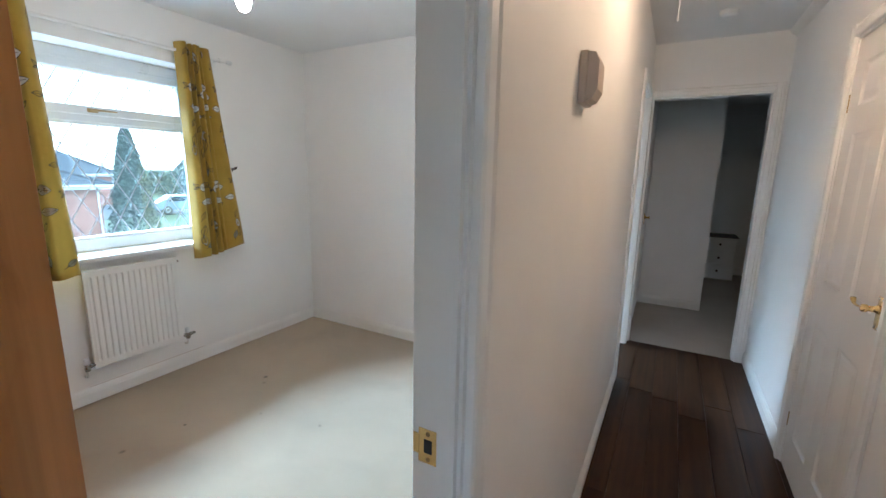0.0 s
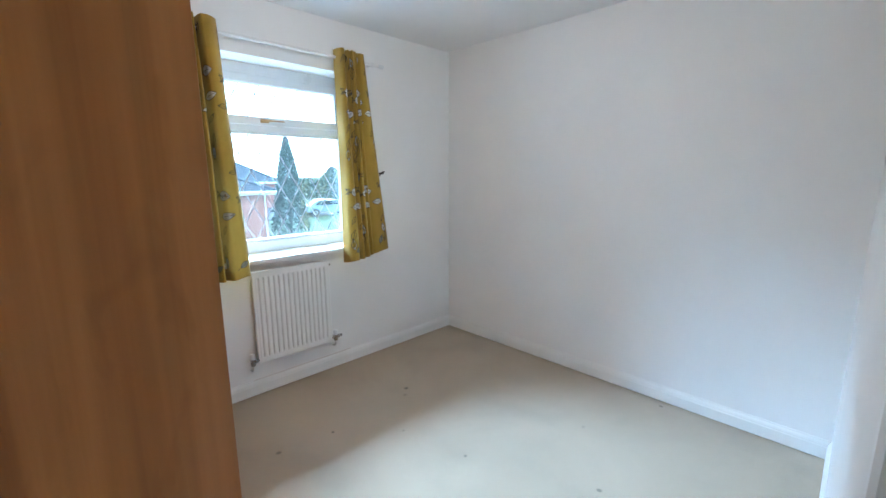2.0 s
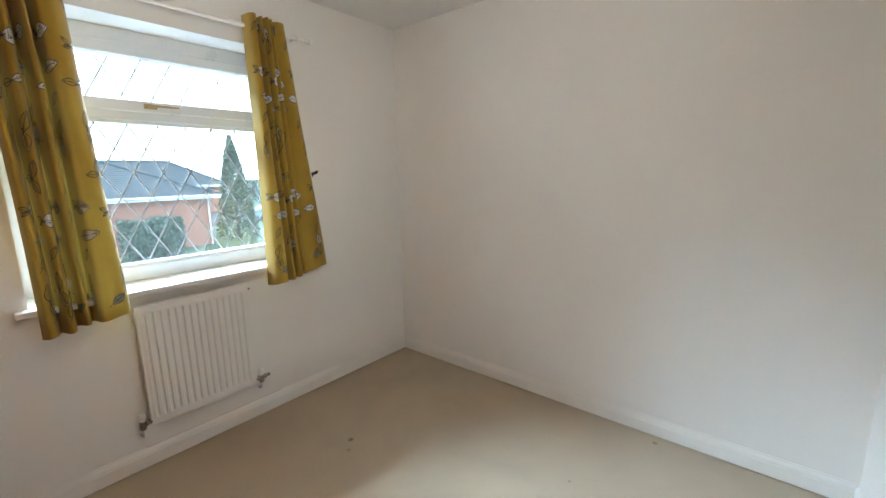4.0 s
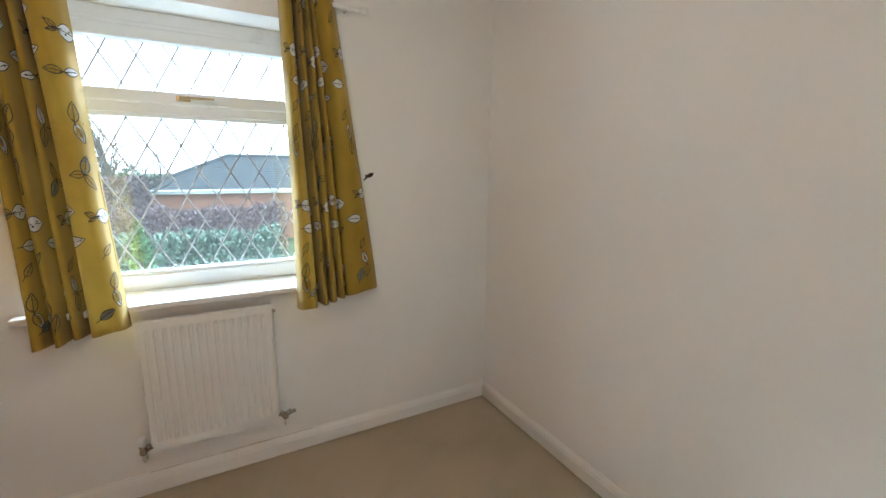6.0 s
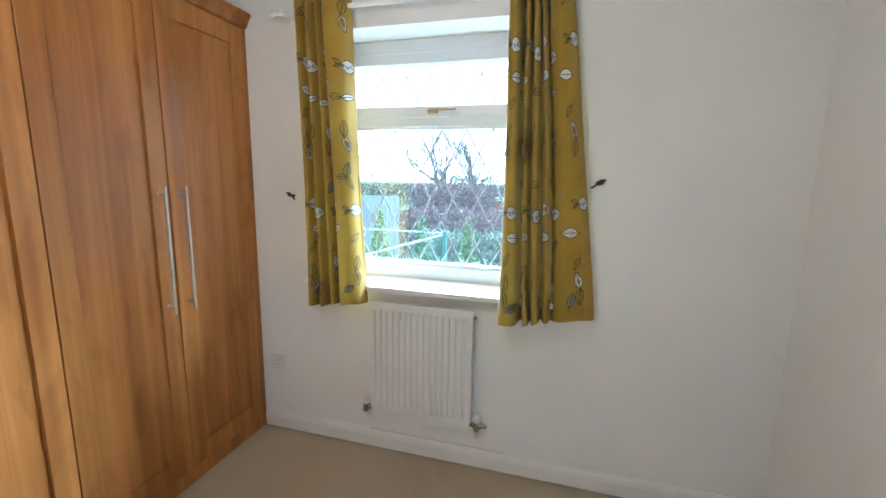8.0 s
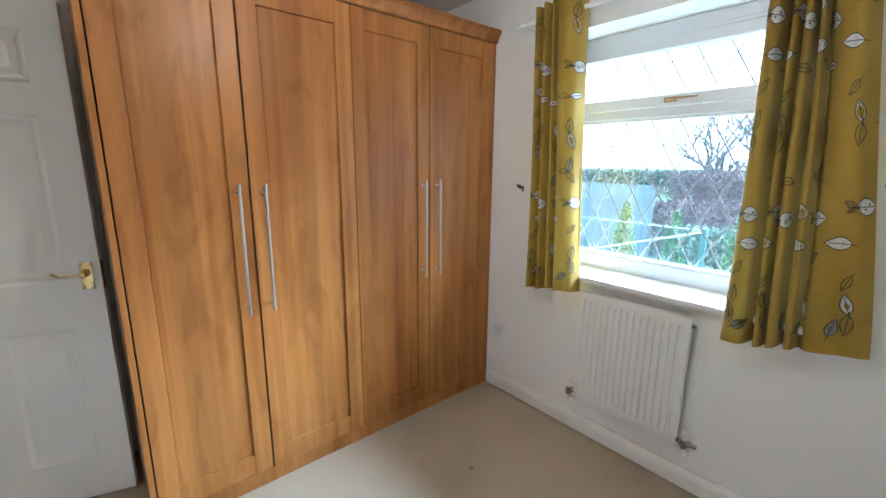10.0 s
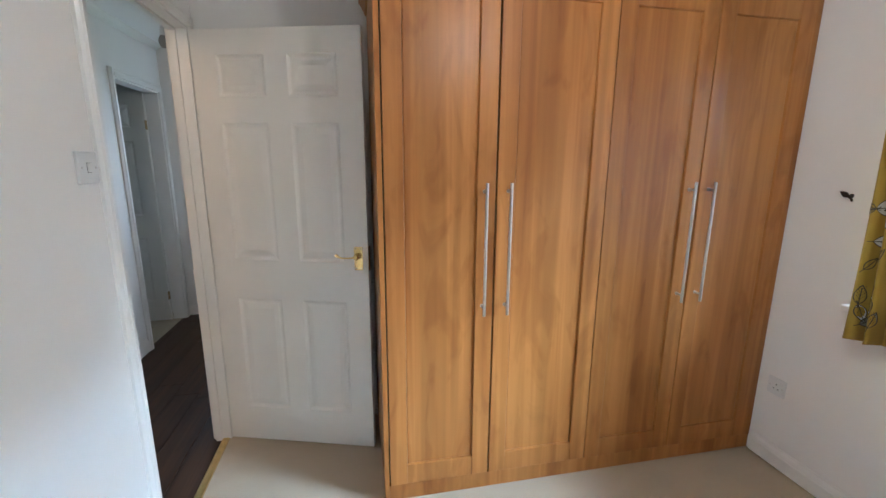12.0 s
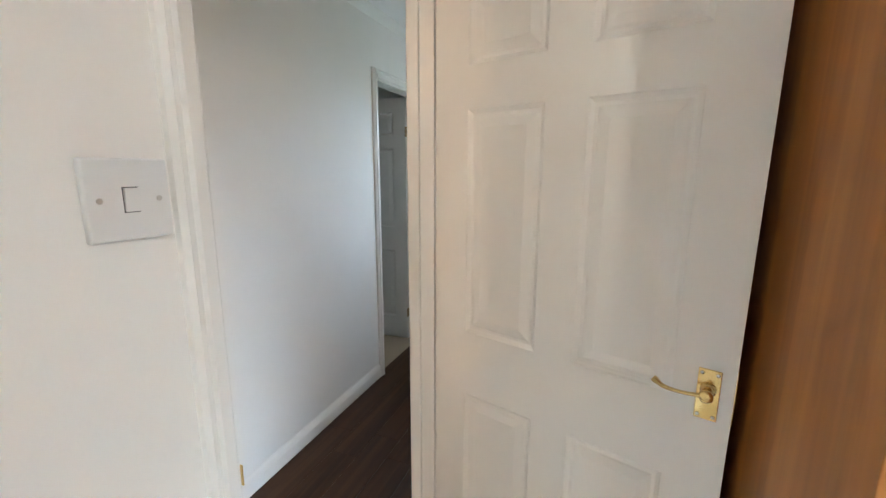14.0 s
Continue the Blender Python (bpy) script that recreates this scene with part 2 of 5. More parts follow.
BRICK = mottled("salmon_brick", (0.36, 0.165, 0.115), 0.85, 5.0, 0.2, 40.0, 0.4, 0.004)
ROOF_TILE = mottled("grey_roof_tile", (0.05, 0.054, 0.062), 0.8, 2.5, 0.25, 30.0, 0.4, 0.004)
GRASS = mottled("lawn_grass", (0.075, 0.105, 0.045), 0.95, 0.6, 0.35, 20.0, 0.6, 0.02)
ASPHALT = mottled("asphalt", (0.055, 0.055, 0.058), 0.9, 0.8, 0.2, 40.0, 0.4, 0.004)
CONIFER = mottled("conifer_leaf", (0.095, 0.13, 0.095), 0.8, 2.0, 0.35, 20.0, 0.2, 0.004)
BRIGHT_LEAF = mottled("bright_evergreen_leaf", (0.075, 0.15, 0.04), 0.75, 2.0, 0.35, 20.0, 0.2, 0.004)
RED_TWIG = mottled("reddish_twig", (0.15, 0.095, 0.10), 0.9, 2.0, 0.35, 20.0, 0.2, 0.004)
BARK = mottled("grey_bark", (0.11, 0.10, 0.095), 0.9, 3.0, 0.3, 25.0, 0.5, 0.01)
FENCE_PAINT = mottled("dark_fence_stain", (0.10, 0.13, 0.155), 0.85, 3.0, 0.25, 40.0, 0.3, 0.003)
TEAL_METAL = mottled("teal_metal_paint", (0.014, 0.085, 0.08), 0.6, 6.0, 0.15, 60.0, 0.1, 0.001)
RAIL_METAL = mottled("pale_rail_paint", (0.24, 0.28, 0.30), 0.5, 6.0, 0.1, 60.0, 0.1, 0.001)
CAR_PAINT = mottled("silver_car_paint", (0.24, 0.29, 0.34), 0.35, 3.0, 0.05, 60.0, 0.02, 0.0005, metal=0.2)
CAR_GLASS = material("dark_car_glass", (0.02, 0.03, 0.035), 0.08)
RUBBER = material("black_rubber", (0.02, 0.02, 0.02), 0.8)


# mesh helpers --------------------------------------------------------------
def origin(ob):
    o = Vector((0, 0, 0))
    while ob is not None:
        o += ob.location
        ob = ob.parent
    return o


def finish(name, bm, mats, smooth=False):
    bmesh.ops.remove_doubles(bm, verts=bm.verts, dist=1e-6)
    me = bpy.data.meshes.new(name)
    bm.to_mesh(me)
    bm.free()
    for m in (mats if isinstance(mats, (list, tuple)) else [mats]):
        me.materials.append(m)
    if smooth:
        me.polygons.foreach_set("use_smooth", [True] * len(me.polygons))
    return me


def part(name, bm, mats, parent=None, label="", smooth=False, kind=""):
    """One mesh object, given in world coordinates; under a parent it keeps its place."""
    if parent is not None:
        bmesh.ops.translate(bm, vec=-origin(parent), verts=bm.verts)
    ob = new(name, finish(name, bm, mats, smooth))
    ob.parent = parent
    return tagged(ob, label, kind=kind)


def thing(name, at, label, category, group="", kind=""):
    e = new(name)
    e.location = at
    e.empty_display_size = 0.1
    return tagged(e, label, category, group, kind)


def structure(name, bm, mats, smooth=False, label=""):
    return tagged(new(name, finish(name, bm, mats, smooth)), label, kind="structure")


def box(bm, x0, x1, y0, y1, z0, z1, bevel=0.0, mat=0, seg=2):
    x0, x1, y0, y1, z0, z1 = min(x0, x1), max(x0, x1), min(y0, y1), max(y0, y1), min(z0, z1), max(z0, z1)
    v = [bm.verts.new((x, y, z)) for x in (x0, x1) for y in (y0, y1) for z in (z0, z1)]
    fs = [bm.faces.new([v[i] for i in f]) for f in ((0, 1, 3, 2), (4, 6, 7, 5), (0, 4, 5, 1), (2, 3, 7, 6), (0, 2, 6, 4), (1, 5, 7, 3))]
    for f in fs:
        f.material_index = mat
    if bevel:
        es = {e for f in fs for e in f.edges}
        r = bmesh.ops.bevel(bm, geom=list(es), offset=bevel, segments=seg, affect="EDGES", profile=0.5)
        for f in r["faces"]:
            f.material_index = mat
    return bm


def boxed(*a, **k):
    return box(bmesh.new(), *a, **k)


def cyl(bm, a, b, r0, r1=None, seg=16, mat=0):
    a, b = Vector(a), Vector(b)
    r1 = r0 if r1 is None else r1
    q = (b - a).to_track_quat("Z", "Y")
    rings = []
    for p, r in ((a, r0), (b, r1)):
        rings.append([bm.verts.new(p + q @ Vector((r * math.cos(2 * math.pi * i / seg), r * math.sin(2 * math.pi * i / seg), 0))) for i in range(seg)])
    for i in range(seg):
        bm.faces.new([rings[0][i], rings[0][(i + 1) % seg], rings[1][(i + 1) % seg], rings[1][i]]).material_index = mat
    bm.faces.new(rings[0][::-1]).material_index = mat
    bm.faces.new(rings[1]).material_index = mat
    return bm


def tube(bm, pts, radii, seg=12, mat=0, flat=1.0):
    pts = [Vector(p) for p in pts]
    if isinstance(radii, (int, float)):
        radii = [radii] * len(pts)
    rings = []
    for i, p in enumerate(pts):
        d = (pts[min(i + 1, len(pts) - 1)] - pts[max(i - 1, 0)]).normalized()
        q = d.to_track_quat("Z", "Y")
        rings.append([bm.verts.new(p + q @ Vector((radii[i] * math.cos(2 * math.pi * k / seg), flat * radii[i] * math.sin(2 * math.pi * k / seg), 0))) for k in range(seg)])
    for a, b in zip(rings, rings[1:]):
        for k in range(seg):
            bm.faces.new([a[k], a[(k + 1) % seg], b[(k + 1) % seg], b[k]]).material_index = mat
    bm.faces.new(rings[0][::-1]).material_index = mat
    bm.faces.new(rings[-1]).material_index = mat
    return bm


def lathe(bm, profile, at, axis="Z", seg=24, mat=0):
    """profile: (radius, height) pairs along the axis."""
    at = Vector(at)
    q = Vector({"X": (1, 0, 0), "Y": (0, 1, 0), "Z": (0, 0, 1), "-X": (-1, 0, 0), "-Y": (0, -1, 0), "-Z": (0, 0, -1)}[axis]).to_track_quat("Z", "Y")
    rings = [[bm.verts.new(at + q @ Vector((r * math.cos(2 * math.pi * k / seg), r * math.sin(2 * math.pi * k / seg), h))) for k in range(seg)] for r, h in profile]
    for a, b in zip(rings, rings[1:]):
        for k in range(seg):
            bm.faces.new([a[k], a[(k + 1) % seg], b[(k + 1) % seg], b[k]]).material_index = mat
    bm.faces.new(rings[0][::-1]).material_index = mat
    bm.faces.new(rings[-1]).material_index = mat
    return bm


def extrude(bm, profile, a, b, out, up=(0, 0, 1), mat=0):
    """A moulding: profile of (out, up) pairs, swept from a to b."""
    a, b, out, up = Vector(a), Vector(b), Vector(out), Vector(up)
    ra = [bm.verts.new(a + out * o + up * u) for o, u in profile]
    rb = [bm.verts.new(b + out * o + up * u) for o, u in profile]
    n = len(profile)
    for i in range(n):
        bm.faces.new([ra[i], ra[(i + 1) % n], rb[(i + 1) % n], rb[i]]).material_index = mat
    bm.faces.new(ra[::-1]).material_index = mat
    bm.faces.new(rb).material_index = mat
    return bm


def wall_along_y(bm, x0, x1, y0, y1, z0, z1, holes=()):
    """A wall with its length along y; holes as (y0, y1, z0, z1)."""
    ys = sorted({y0, y1, *[h[0] for h in holes], *[h[1] for h in holes]})
    for a, b in zip(ys, ys[1:]):
        spans = [(z0, z1)]
        for h in holes:
            if h[0] <= a and h[1] >= b:
                spans = [(z0, h[2]), (h[3], z1)]
        for lo, hi in spans:
            if hi - lo > 1e-4:
                box(bm, x0, x1, a, b, lo, hi)
    return bm


def wall_along_x(bm, y0, y1, x0, x1, z0, z1, holes=()):
    xs = sorted({x0, x1, *[h[0] for h in holes], *[h[1] for h in holes]})
    for a, b in zip(xs, xs[1:]):
        spans = [(z0, z1)]
        for h in holes:
            if h[0] <= a and h[1] >= b:
                spans = [(z0, h[2]), (h[3], z1)]
        for lo, hi in spans:
            if hi - lo > 1e-4:
                box(bm, a, b, y0, y1, lo, hi)
    return bm


# plan ----------------------------------------------------------------------
WX, EX = -2.88, -0.195            # room faces of the window wall and of the hall-side wall
HX0, HX1 = -0.120, 0.745          # hall faces
Y0, Y1 = -0.33, 2.811             # room faces behind the wardrobe and at the far end
CEIL, HEAD = 2.44, 2.045           # ceiling and door heads
DOOR_A, DOOR_B = -0.270, 0.508      # the bedroom doorway
HALL_Y0, HALL_Y1 = -2.32, 3.82
WIN = (0.695, 1.890, 0.878, 2.116)

# walls
structure("wall_window", wall_along_y(bmesh.new(), WX - 0.30, WX, -3.2, 5.4, -0.05, CEIL, [WIN, (3.6, 4.9, 0.9, 2.1)]), WALL_PAINT)
structure("wall_far", boxed(WX, EX, Y1, Y1 + 0.1, 0, CEIL), WALL_PAINT)
structure("wall_behind_wardrobe", boxed(WX, EX, Y0 - 0.1, Y0, 0, CEIL), WALL_PAINT)
hall_side = wall_along_y(bmesh.new(), EX, HX0, HALL_Y0 - 0.1, 5.4, 0, CEIL, [(DOOR_A, DOOR_B, 0, HEAD), (3.05, 3.74, 0, HEAD)])
structure("wall_hall_side", hall_side, WALL_PAINT)
structure("wall_hall_right", wall_along_y(bmesh.new(), HX1, HX1 + 0.1, HALL_Y0 - 0.1, HALL_Y1, 0, CEIL, [(-2.250, -1.566, 0, HEAD), (1.765, 2.535, 0, HEAD)]), HALL_PAINT)
# this wall's opening is unseen, added to hold the hall's fill lamp
structure("wall_hall_back", wall_along_x(bmesh.new(), HALL_Y0 - 0.1, HALL_Y0, HX0, HX1, 0, CEIL, [(-0.08, 0.34, 1.0, 2.0)]), HALL_PAINT)
structure("wall_hall_end", wall_along_x(bmesh.new(), HALL_Y1, HALL_Y1 + 0.1, HX0, 2.4, 0, CEIL, [(-0.100, 0.675, 0, HEAD)]), HALL_PAINT)
# rooms beyond the hall
structure("wall_end_room", wall_along_x(bmesh.new(), 7.36, 7.46, -0.2, 2.4, 0, CEIL), HALL_PAINT)
structure("wall_end_room_nib", boxed(-0.115, 0.50, 5.12, 7.36, 0, CEIL), HALL_PAINT)
# unseen hole, added to let a little daylight into the end room
structure("wall_end_room_side", wall_along_y(bmesh.new(), 2.4, 2.5, 3.82, 7.46, 0, CEIL, [(4.3, 4.45, 1.2, 1.5)]), HALL_PAINT)
structure("wall_left_room", boxed(WX, EX, 5.3, 5.4, 0, CEIL), WALL_PAINT)
structure("wall_end_room_left", boxed(-0.215, -0.115, 5.4, 7.46, 0, CEIL), HALL_PAINT)
structure("wall_side_room", boxed(HX1 + 0.1, 2.6, -2.52, -2.42, 0, CEIL), HALL_PAINT)
structure("wall_side_room_front", boxed(HX1 + 0.1, 2.6, -1.0, -0.9, 0, CEIL), HALL_PAINT)
# unseen hole, added so that the side room's door gets some daylight
structure("wall_side_room_end", wall_along_y(bmesh.new(), 2.6, 2.7, -2.52, -0.9, 0, CEIL, [(-1.6, -1.50, 1.2, 1.5)]), HALL_PAINT)
structure("wall_cupboard", wall_along_y(bmesh.new(), 1.5, 1.6, -0.9, 3.82, 0, CEIL), HALL_PAINT)
structure("ceiling", boxed(WX - 0.3, 2.8, -3.3, 7.5, CEIL, CEIL + 0.12), CEILING_PAINT)

# floors
structure("floor_slab", boxed(WX, 2.8, -3.3, 7.5, -0.16, -0.02), HALL_PAINT)
structure("floor", boxed(WX, -0.175, Y0, Y1, -0.02, 0.0), CARPET)
structure("floor_end_room", boxed(HX0, 2.4, HALL_Y1 + 0.02, 7.36, -0.02, 0.0), GREY_CARPET)
structure("floor_left_room", boxed(WX, -0.165, Y1 + 0.1, 5.3, -0.02, 0.0), GREY_CARPET)
structure("floor_side_room", boxed(HX1 + 0.03, 2.6, -3.1, -1.0, -0.02, 0.0), CARPET)

# skirting boards
SKIRT = [(0, 0.006), (0.015, 0.006), (0.015, 0.068), (0.0125, 0.073), (0.0125, 0.078), (0.009, 0.088), (0.004, 0.096), (0.003, 0.103), (0, 0.103)]


def skirting(a, b, out):
    return extrude(bmesh.new(), SKIRT, (*a, 0), (*b, 0), (*out, 0))


structure("baseboard", skirting((WX, 0.350), (WX, Y1), (1, 0)), GLOSS_WHITE)
structure("baseboard", skirting((WX + 0.015, Y1), (EX - 0.015, Y1), (0, -1)), GLOSS_WHITE)
structure("baseboard", skirting((EX, 0.552), (EX, Y1), (-1, 0)), GLOSS_WHITE)
structure("baseboard", skirting((HX0, 0.572), (HX0, 2.985), (1, 0)), GLOSS_WHITE)
structure("baseboard", skirting((HX0, HALL_Y0), (HX0, -0.334), (1, 0)), GLOSS_WHITE)
structure("baseboard", skirting((HX1, -1.508), (HX1, 1.702), (-1, 0)), GLOSS_WHITE)
structure("baseboard", skirting((HX1, 2.598), (HX1, HALL_Y1), (-1, 0)), GLOSS_WHITE)
structure("baseboard", skirting((HX0 + 0.015, HALL_Y0), (HX1 - 0.02, HALL_Y0), (0, 1)), GLOSS_WHITE)
structure("baseboard", skirting((-0.07, 5.12), (0.50, 5.12), (0, -1)), GLOSS_WHITE)
structure("baseboard", skirting((0.515, 7.36), (2.4, 7.36), (0, -1)), GLOSS_WHITE)
COVE = [(0, 0), (0.045, 0), (0.042, -0.012), (0.030, -0.028), (0.016, -0.040), (0.006, -0.048), (0, -0.050)]
structure("trim", extrude(bmesh.new(), COVE, (HX1, HALL_Y0, CEIL), (HX1, HALL_Y1, CEIL), (-1, 0, 0)), GLOSS_WHITE, label="white painted coving along the hall ceiling")

# a thin darker strip laid along the skirting top below the window
structure("trim", boxed(WX + 0.0004, WX + 0.0032, 1.00, 1.72, 0.1032, 0.1046), CREAM_PLASTIC, label="thin darker strip along the skirting top")

# door frames
ARCH = [(0, 0), (0.014, 0), (0.018, 0.006), (0.018, 0.028), (0.012, 0.033), (0.012, 0.042), (0.016, 0.047), (0.010, 0.056), (0, 0.056)]


def architrave(bm, plane, out, a, b, axis, wide=1.0):
    """Three mouldings round an opening from a to b on the plane; out: the side that it stands on."""
    def p(s, z):
        return (plane, s, z) if axis == "y" else (s, plane, z)
    o = (out, 0, 0) if axis == "y" else (0, out, 0)
    along = (0, 1, 0) if axis == "y" else (1, 0, 0)
    neg = tuple(-v for v in along)
    prof = [(d, w * wide) for d, w in ARCH]
    extrude(bm, prof, p(a, 0), p(a, HEAD + 0.056 * wide), o, neg)
    extrude(bm, prof, p(b, 0), p(b, HEAD + 0.056 * wide), o, along)
    extrude(bm, prof, p(a, HEAD), p(b, HEAD), o, (0, 0, 1))


def door_frame(name, a, b, lo, hi, axis, sides, stop):
    """A lining between lo and hi across the wall, its stop from stop[0] to stop[1], and architraves on the given sides."""
    bm = bmesh.new()
    def lb(s0, s1, t0, t1, z0, z1):
        box(bm, *((t0, t1, s0, s1) if axis == "y" else (s0, s1, t0, t1)), z0, z1)
    for s0, s1 in ((a, a + 0.012), (b - 0.012, b)):
        lb(s0, s1, lo, hi, 0, HEAD)
    lb(a + 0.012, b - 0.012, lo, hi, HEAD - 0.012, HEAD)
    if stop:
        lb(a + 0.012, a + 0.024, stop[0], stop[1], 0, HEAD - 0.012)
        lb(b - 0.024, b - 0.012, stop[0], stop[1], 0, HEAD - 0.012)
        lb(a + 0.024, b - 0.024, stop[0], stop[1], HEAD - 0.024, HEAD - 0.012)
    for plane, out, *wide in sides:
        architrave(bm, plane, out, a, b, axis, *wide)
    return structure(name, bm, GLOSS_WHITE)


door_frame("door_frame", DOOR_A, DOOR_B, EX - 0.002, HX0 + 0.002, "y", [(EX, -1, 0.75), (HX0, 1)], (EX + 0.042, HX0 - 0.004))
door_frame("door_frame", -2.250, -1.566, HX1 - 0.002, HX1 + 0.102, "y", [(HX1, -1)], None)
door_frame("door_frame", 1.765, 2.535, HX1 - 0.002, HX1 + 0.102, "y", [(HX1, -1)], (HX1 + 0.045, HX1 + 0.08))
door_frame("door_frame", 3.05, 3.74, EX - 0.002, HX0 + 0.002, "y", [(HX0, 1)], None)
door_frame("door_frame", -0.100, 0.675, HALL_Y1 - 0.002, HALL_Y1 + 0.102, "x", [(HALL_Y1, -1)], None)


# doors ---------------------------------------------------------------------
def panelled_leaf(width, height, thick):
    """A moulded six-panel leaf in its own frame: hinge edge at x 0, width along +x, faces at y 0 and y thick."""
    bm = bmesh.new()
    st, mid = 0.112, 0.105
    pw = (width - 2 * st - mid) / 2
    xs = [0, st, st + pw, st + pw + mid, width - st, width]
    zs = [0, 0.190, 0.785, 0.985, 1.625, 1.738, 1.915, height]
    rings = [(0.0, 0.0), (0.004, 0.004), (0.012, 0.0085), (0.020, 0.0085), (0.026, 0.006), (0.048, 0.0015)]
    for y, s in ((0.0, 1), (thick, -1)):
        for i in range(5):
            for j in range(7):
                x0, x1, z0, z1 = xs[i], xs[i + 1], zs[j], zs[j + 1]
                if i in (1, 3) and j in (1, 3, 5):
                    loops = [[bm.verts.new((x, y + s * d, z)) for x, z in ((x0 + o, z0 + o), (x1 - o, z0 + o), (x1 - o, z1 - o), (x0 + o, z1 - o))] for o, d in rings]
                    for a, b in zip(loops, loops[1:]):
                        for k in range(4):
                            bm.faces.new([a[k], a[(k + 1) % 4], b[(k + 1) % 4], b[k]])
                    bm.faces.new(loops[-1])
                else:
                    bm.faces.new([bm.verts.new((x, y, z)) for x, z in ((x0, z0), (x1, z0), (x1, z1), (x0, z1))])
    for q in (((0, 0), (0, height)), ((width, 0), (width, height))):
        (xa, za), (xb, zb) = q
        bm.faces.new([bm.verts.new(v) for v in ((xa, 0, za), (xa, thick, za), (xb, thick, zb), (xb, 0, zb))])
    for z in (0, height):
        bm.faces.new([bm.verts.new(v) for v in ((0, 0, z), (width, 0, z), (width, thick, z), (0, thick, z))])
    bmesh.ops.remove_doubles(bm, verts=bm.verts, dist=1e-5)
    bmesh.ops.recalc_face_normals(bm, faces=bm.faces)
    return bm


def lever_handle(parent, x, z, y, out, toward, label="polished brass lever handle on a backplate"):
    """Backplate, boss, scrolled lever and screws, at x, z of the leaf's face y; out: the side, toward: the way the lever points."""
    bm = bmesh.new()
    t = 0.005
    box(bm, x - 0.021, x + 0.021, min(y, y + out * t), max(y, y + out * t), z - 0.056, z + 0.056, 0.0018)
    lathe(bm, [(0.015, 0), (0.015, 0.006), (0.011, 0.010), (0.009, 0.026), (0.013, 0.031), (0.013, 0.042), (0.008, 0.046)], (x, y + out * t, z + 0.014), "Y" if out > 0 else "-Y", 20)
    pts, rad = [], []
    for i in range(15):
        f = i / 14
        pts.append((x + toward * (0.004 + 0.094 * f), y + out * (t + 0.037 + 0.004 * math.sin(3 * f)), z + 0.014 - 0.004 * math.sin(math.pi * f) + 0.009 * max(0, f - 0.78) / 0.22))
        rad.append(0.0066 - 0.0022 * math.sin(math.pi * min(1, f * 1.15)) * 0.9 + (0.002 if f > 0.9 else 0))
    tube(bm, pts, rad, 12, flat=0.75)
    h = part("door_handle", bm, BRASS, None, label, True)
    h.parent = parent
    for sx in (-0.014, 0.014):
        for sz in (-0.047, 0.047):
            bm = lathe(bmesh.new(), [(0.0042, 0), (0.0038, 0.0012), (0.0015, 0.0018)], (x + sx, y + out * t, z + sz), "Y" if out > 0 else "-Y", 10)
            s = part("screw", bm, CHROME, None, "small countersunk steel screw")
            s.parent = h
    return h


def hinge(parent, x, y, z):
    bm = bmesh.new()
    for k in range(5):
        cyl(bm, (x, y, z - 0.038 + 0.0155 * k), (x, y, z - 0.038 + 0.0155 * k + 0.0145), 0.0055, seg=12)
    box(bm, x, x + 0.002, y, y + 0.028, z - 0.038, z + 0.038)
    h = part("hinge", bm, AGED_BRASS, None, "aged brass butt hinge")
    h.parent = parent


def door(name, at, angle, label, width=0.745, thick=0.035, mirror=False, levers=(1, 1), hinges=0):
    """at: the hinge corner; angle: where the leaf points, degrees from +x."""
    ob = tagged(new(name, finish(name, panelled_leaf(width, 2.022, thick), DOOR_WHITE)), label, "door", kind="structure")
    hx, hz = width - 0.045, 1.006
    if levers[0]:
        lever_handle(ob, hx, hz, 0.0, -1, -1)
    if levers[1]:
        lever_handle(ob, hx, hz, thick, 1, -1)
    if hinges:
        for z in (0.24, 1.76):
            hinge(ob, -0.004, 0.0 if hinges < 0 else thick, z)
    bm = boxed(width - 0.001, width + 0.002, thick / 2 - 0.011, thick / 2 + 0.011, hz - 0.06, hz + 0.06, 0.0005)
    f = part("latch_plate", bm, BRASS, None, "brass latch faceplate in the door edge")
    f.parent = ob
    ob.matrix_world = pose(*at, 0, 0, angle)
    return ob


OPEN = 162.8
door("door_1", (-0.203, -0.262, 0.008), OPEN, "open white six-panel bedroom door with brass lever handles", width=0.778, levers=(1, 0))
door("door_2", (HX1 + 0.105, -2.238, 0.006), 3.0, "open white six-panel side room door", width=0.65, levers=(0, 0), hinges=1)
door("door_3", (HX1 + 0.004, 2.522, 0.006), -90.0, "closed white six-panel hall cupboard door with a brass lever handle", width=0.745, levers=(1, 0), hinges=-1)
door("door_4", (-0.112, HALL_Y1 + 0.106, 0.006), 90.0, "open white six-panel door into the end room", width=0.72, levers=(1, 0))


# brass threshold strip and hall planks --------------------------------------
bm = bmesh.new()
extrude(bm, [(-0.019, 0), (0.019, 0), (0.017, 0.004), (0.008, 0.0065), (-0.008, 0.0065), (-0.017, 0.004)], (-0.168, DOOR_A + 0.012, 0), (-0.168, DOOR_B - 0.012, 0), (1, 0, 0))
tagged(part("threshold_strip", bm, BRASS), "worn brass threshold strip across the doorway", "threshold strip")


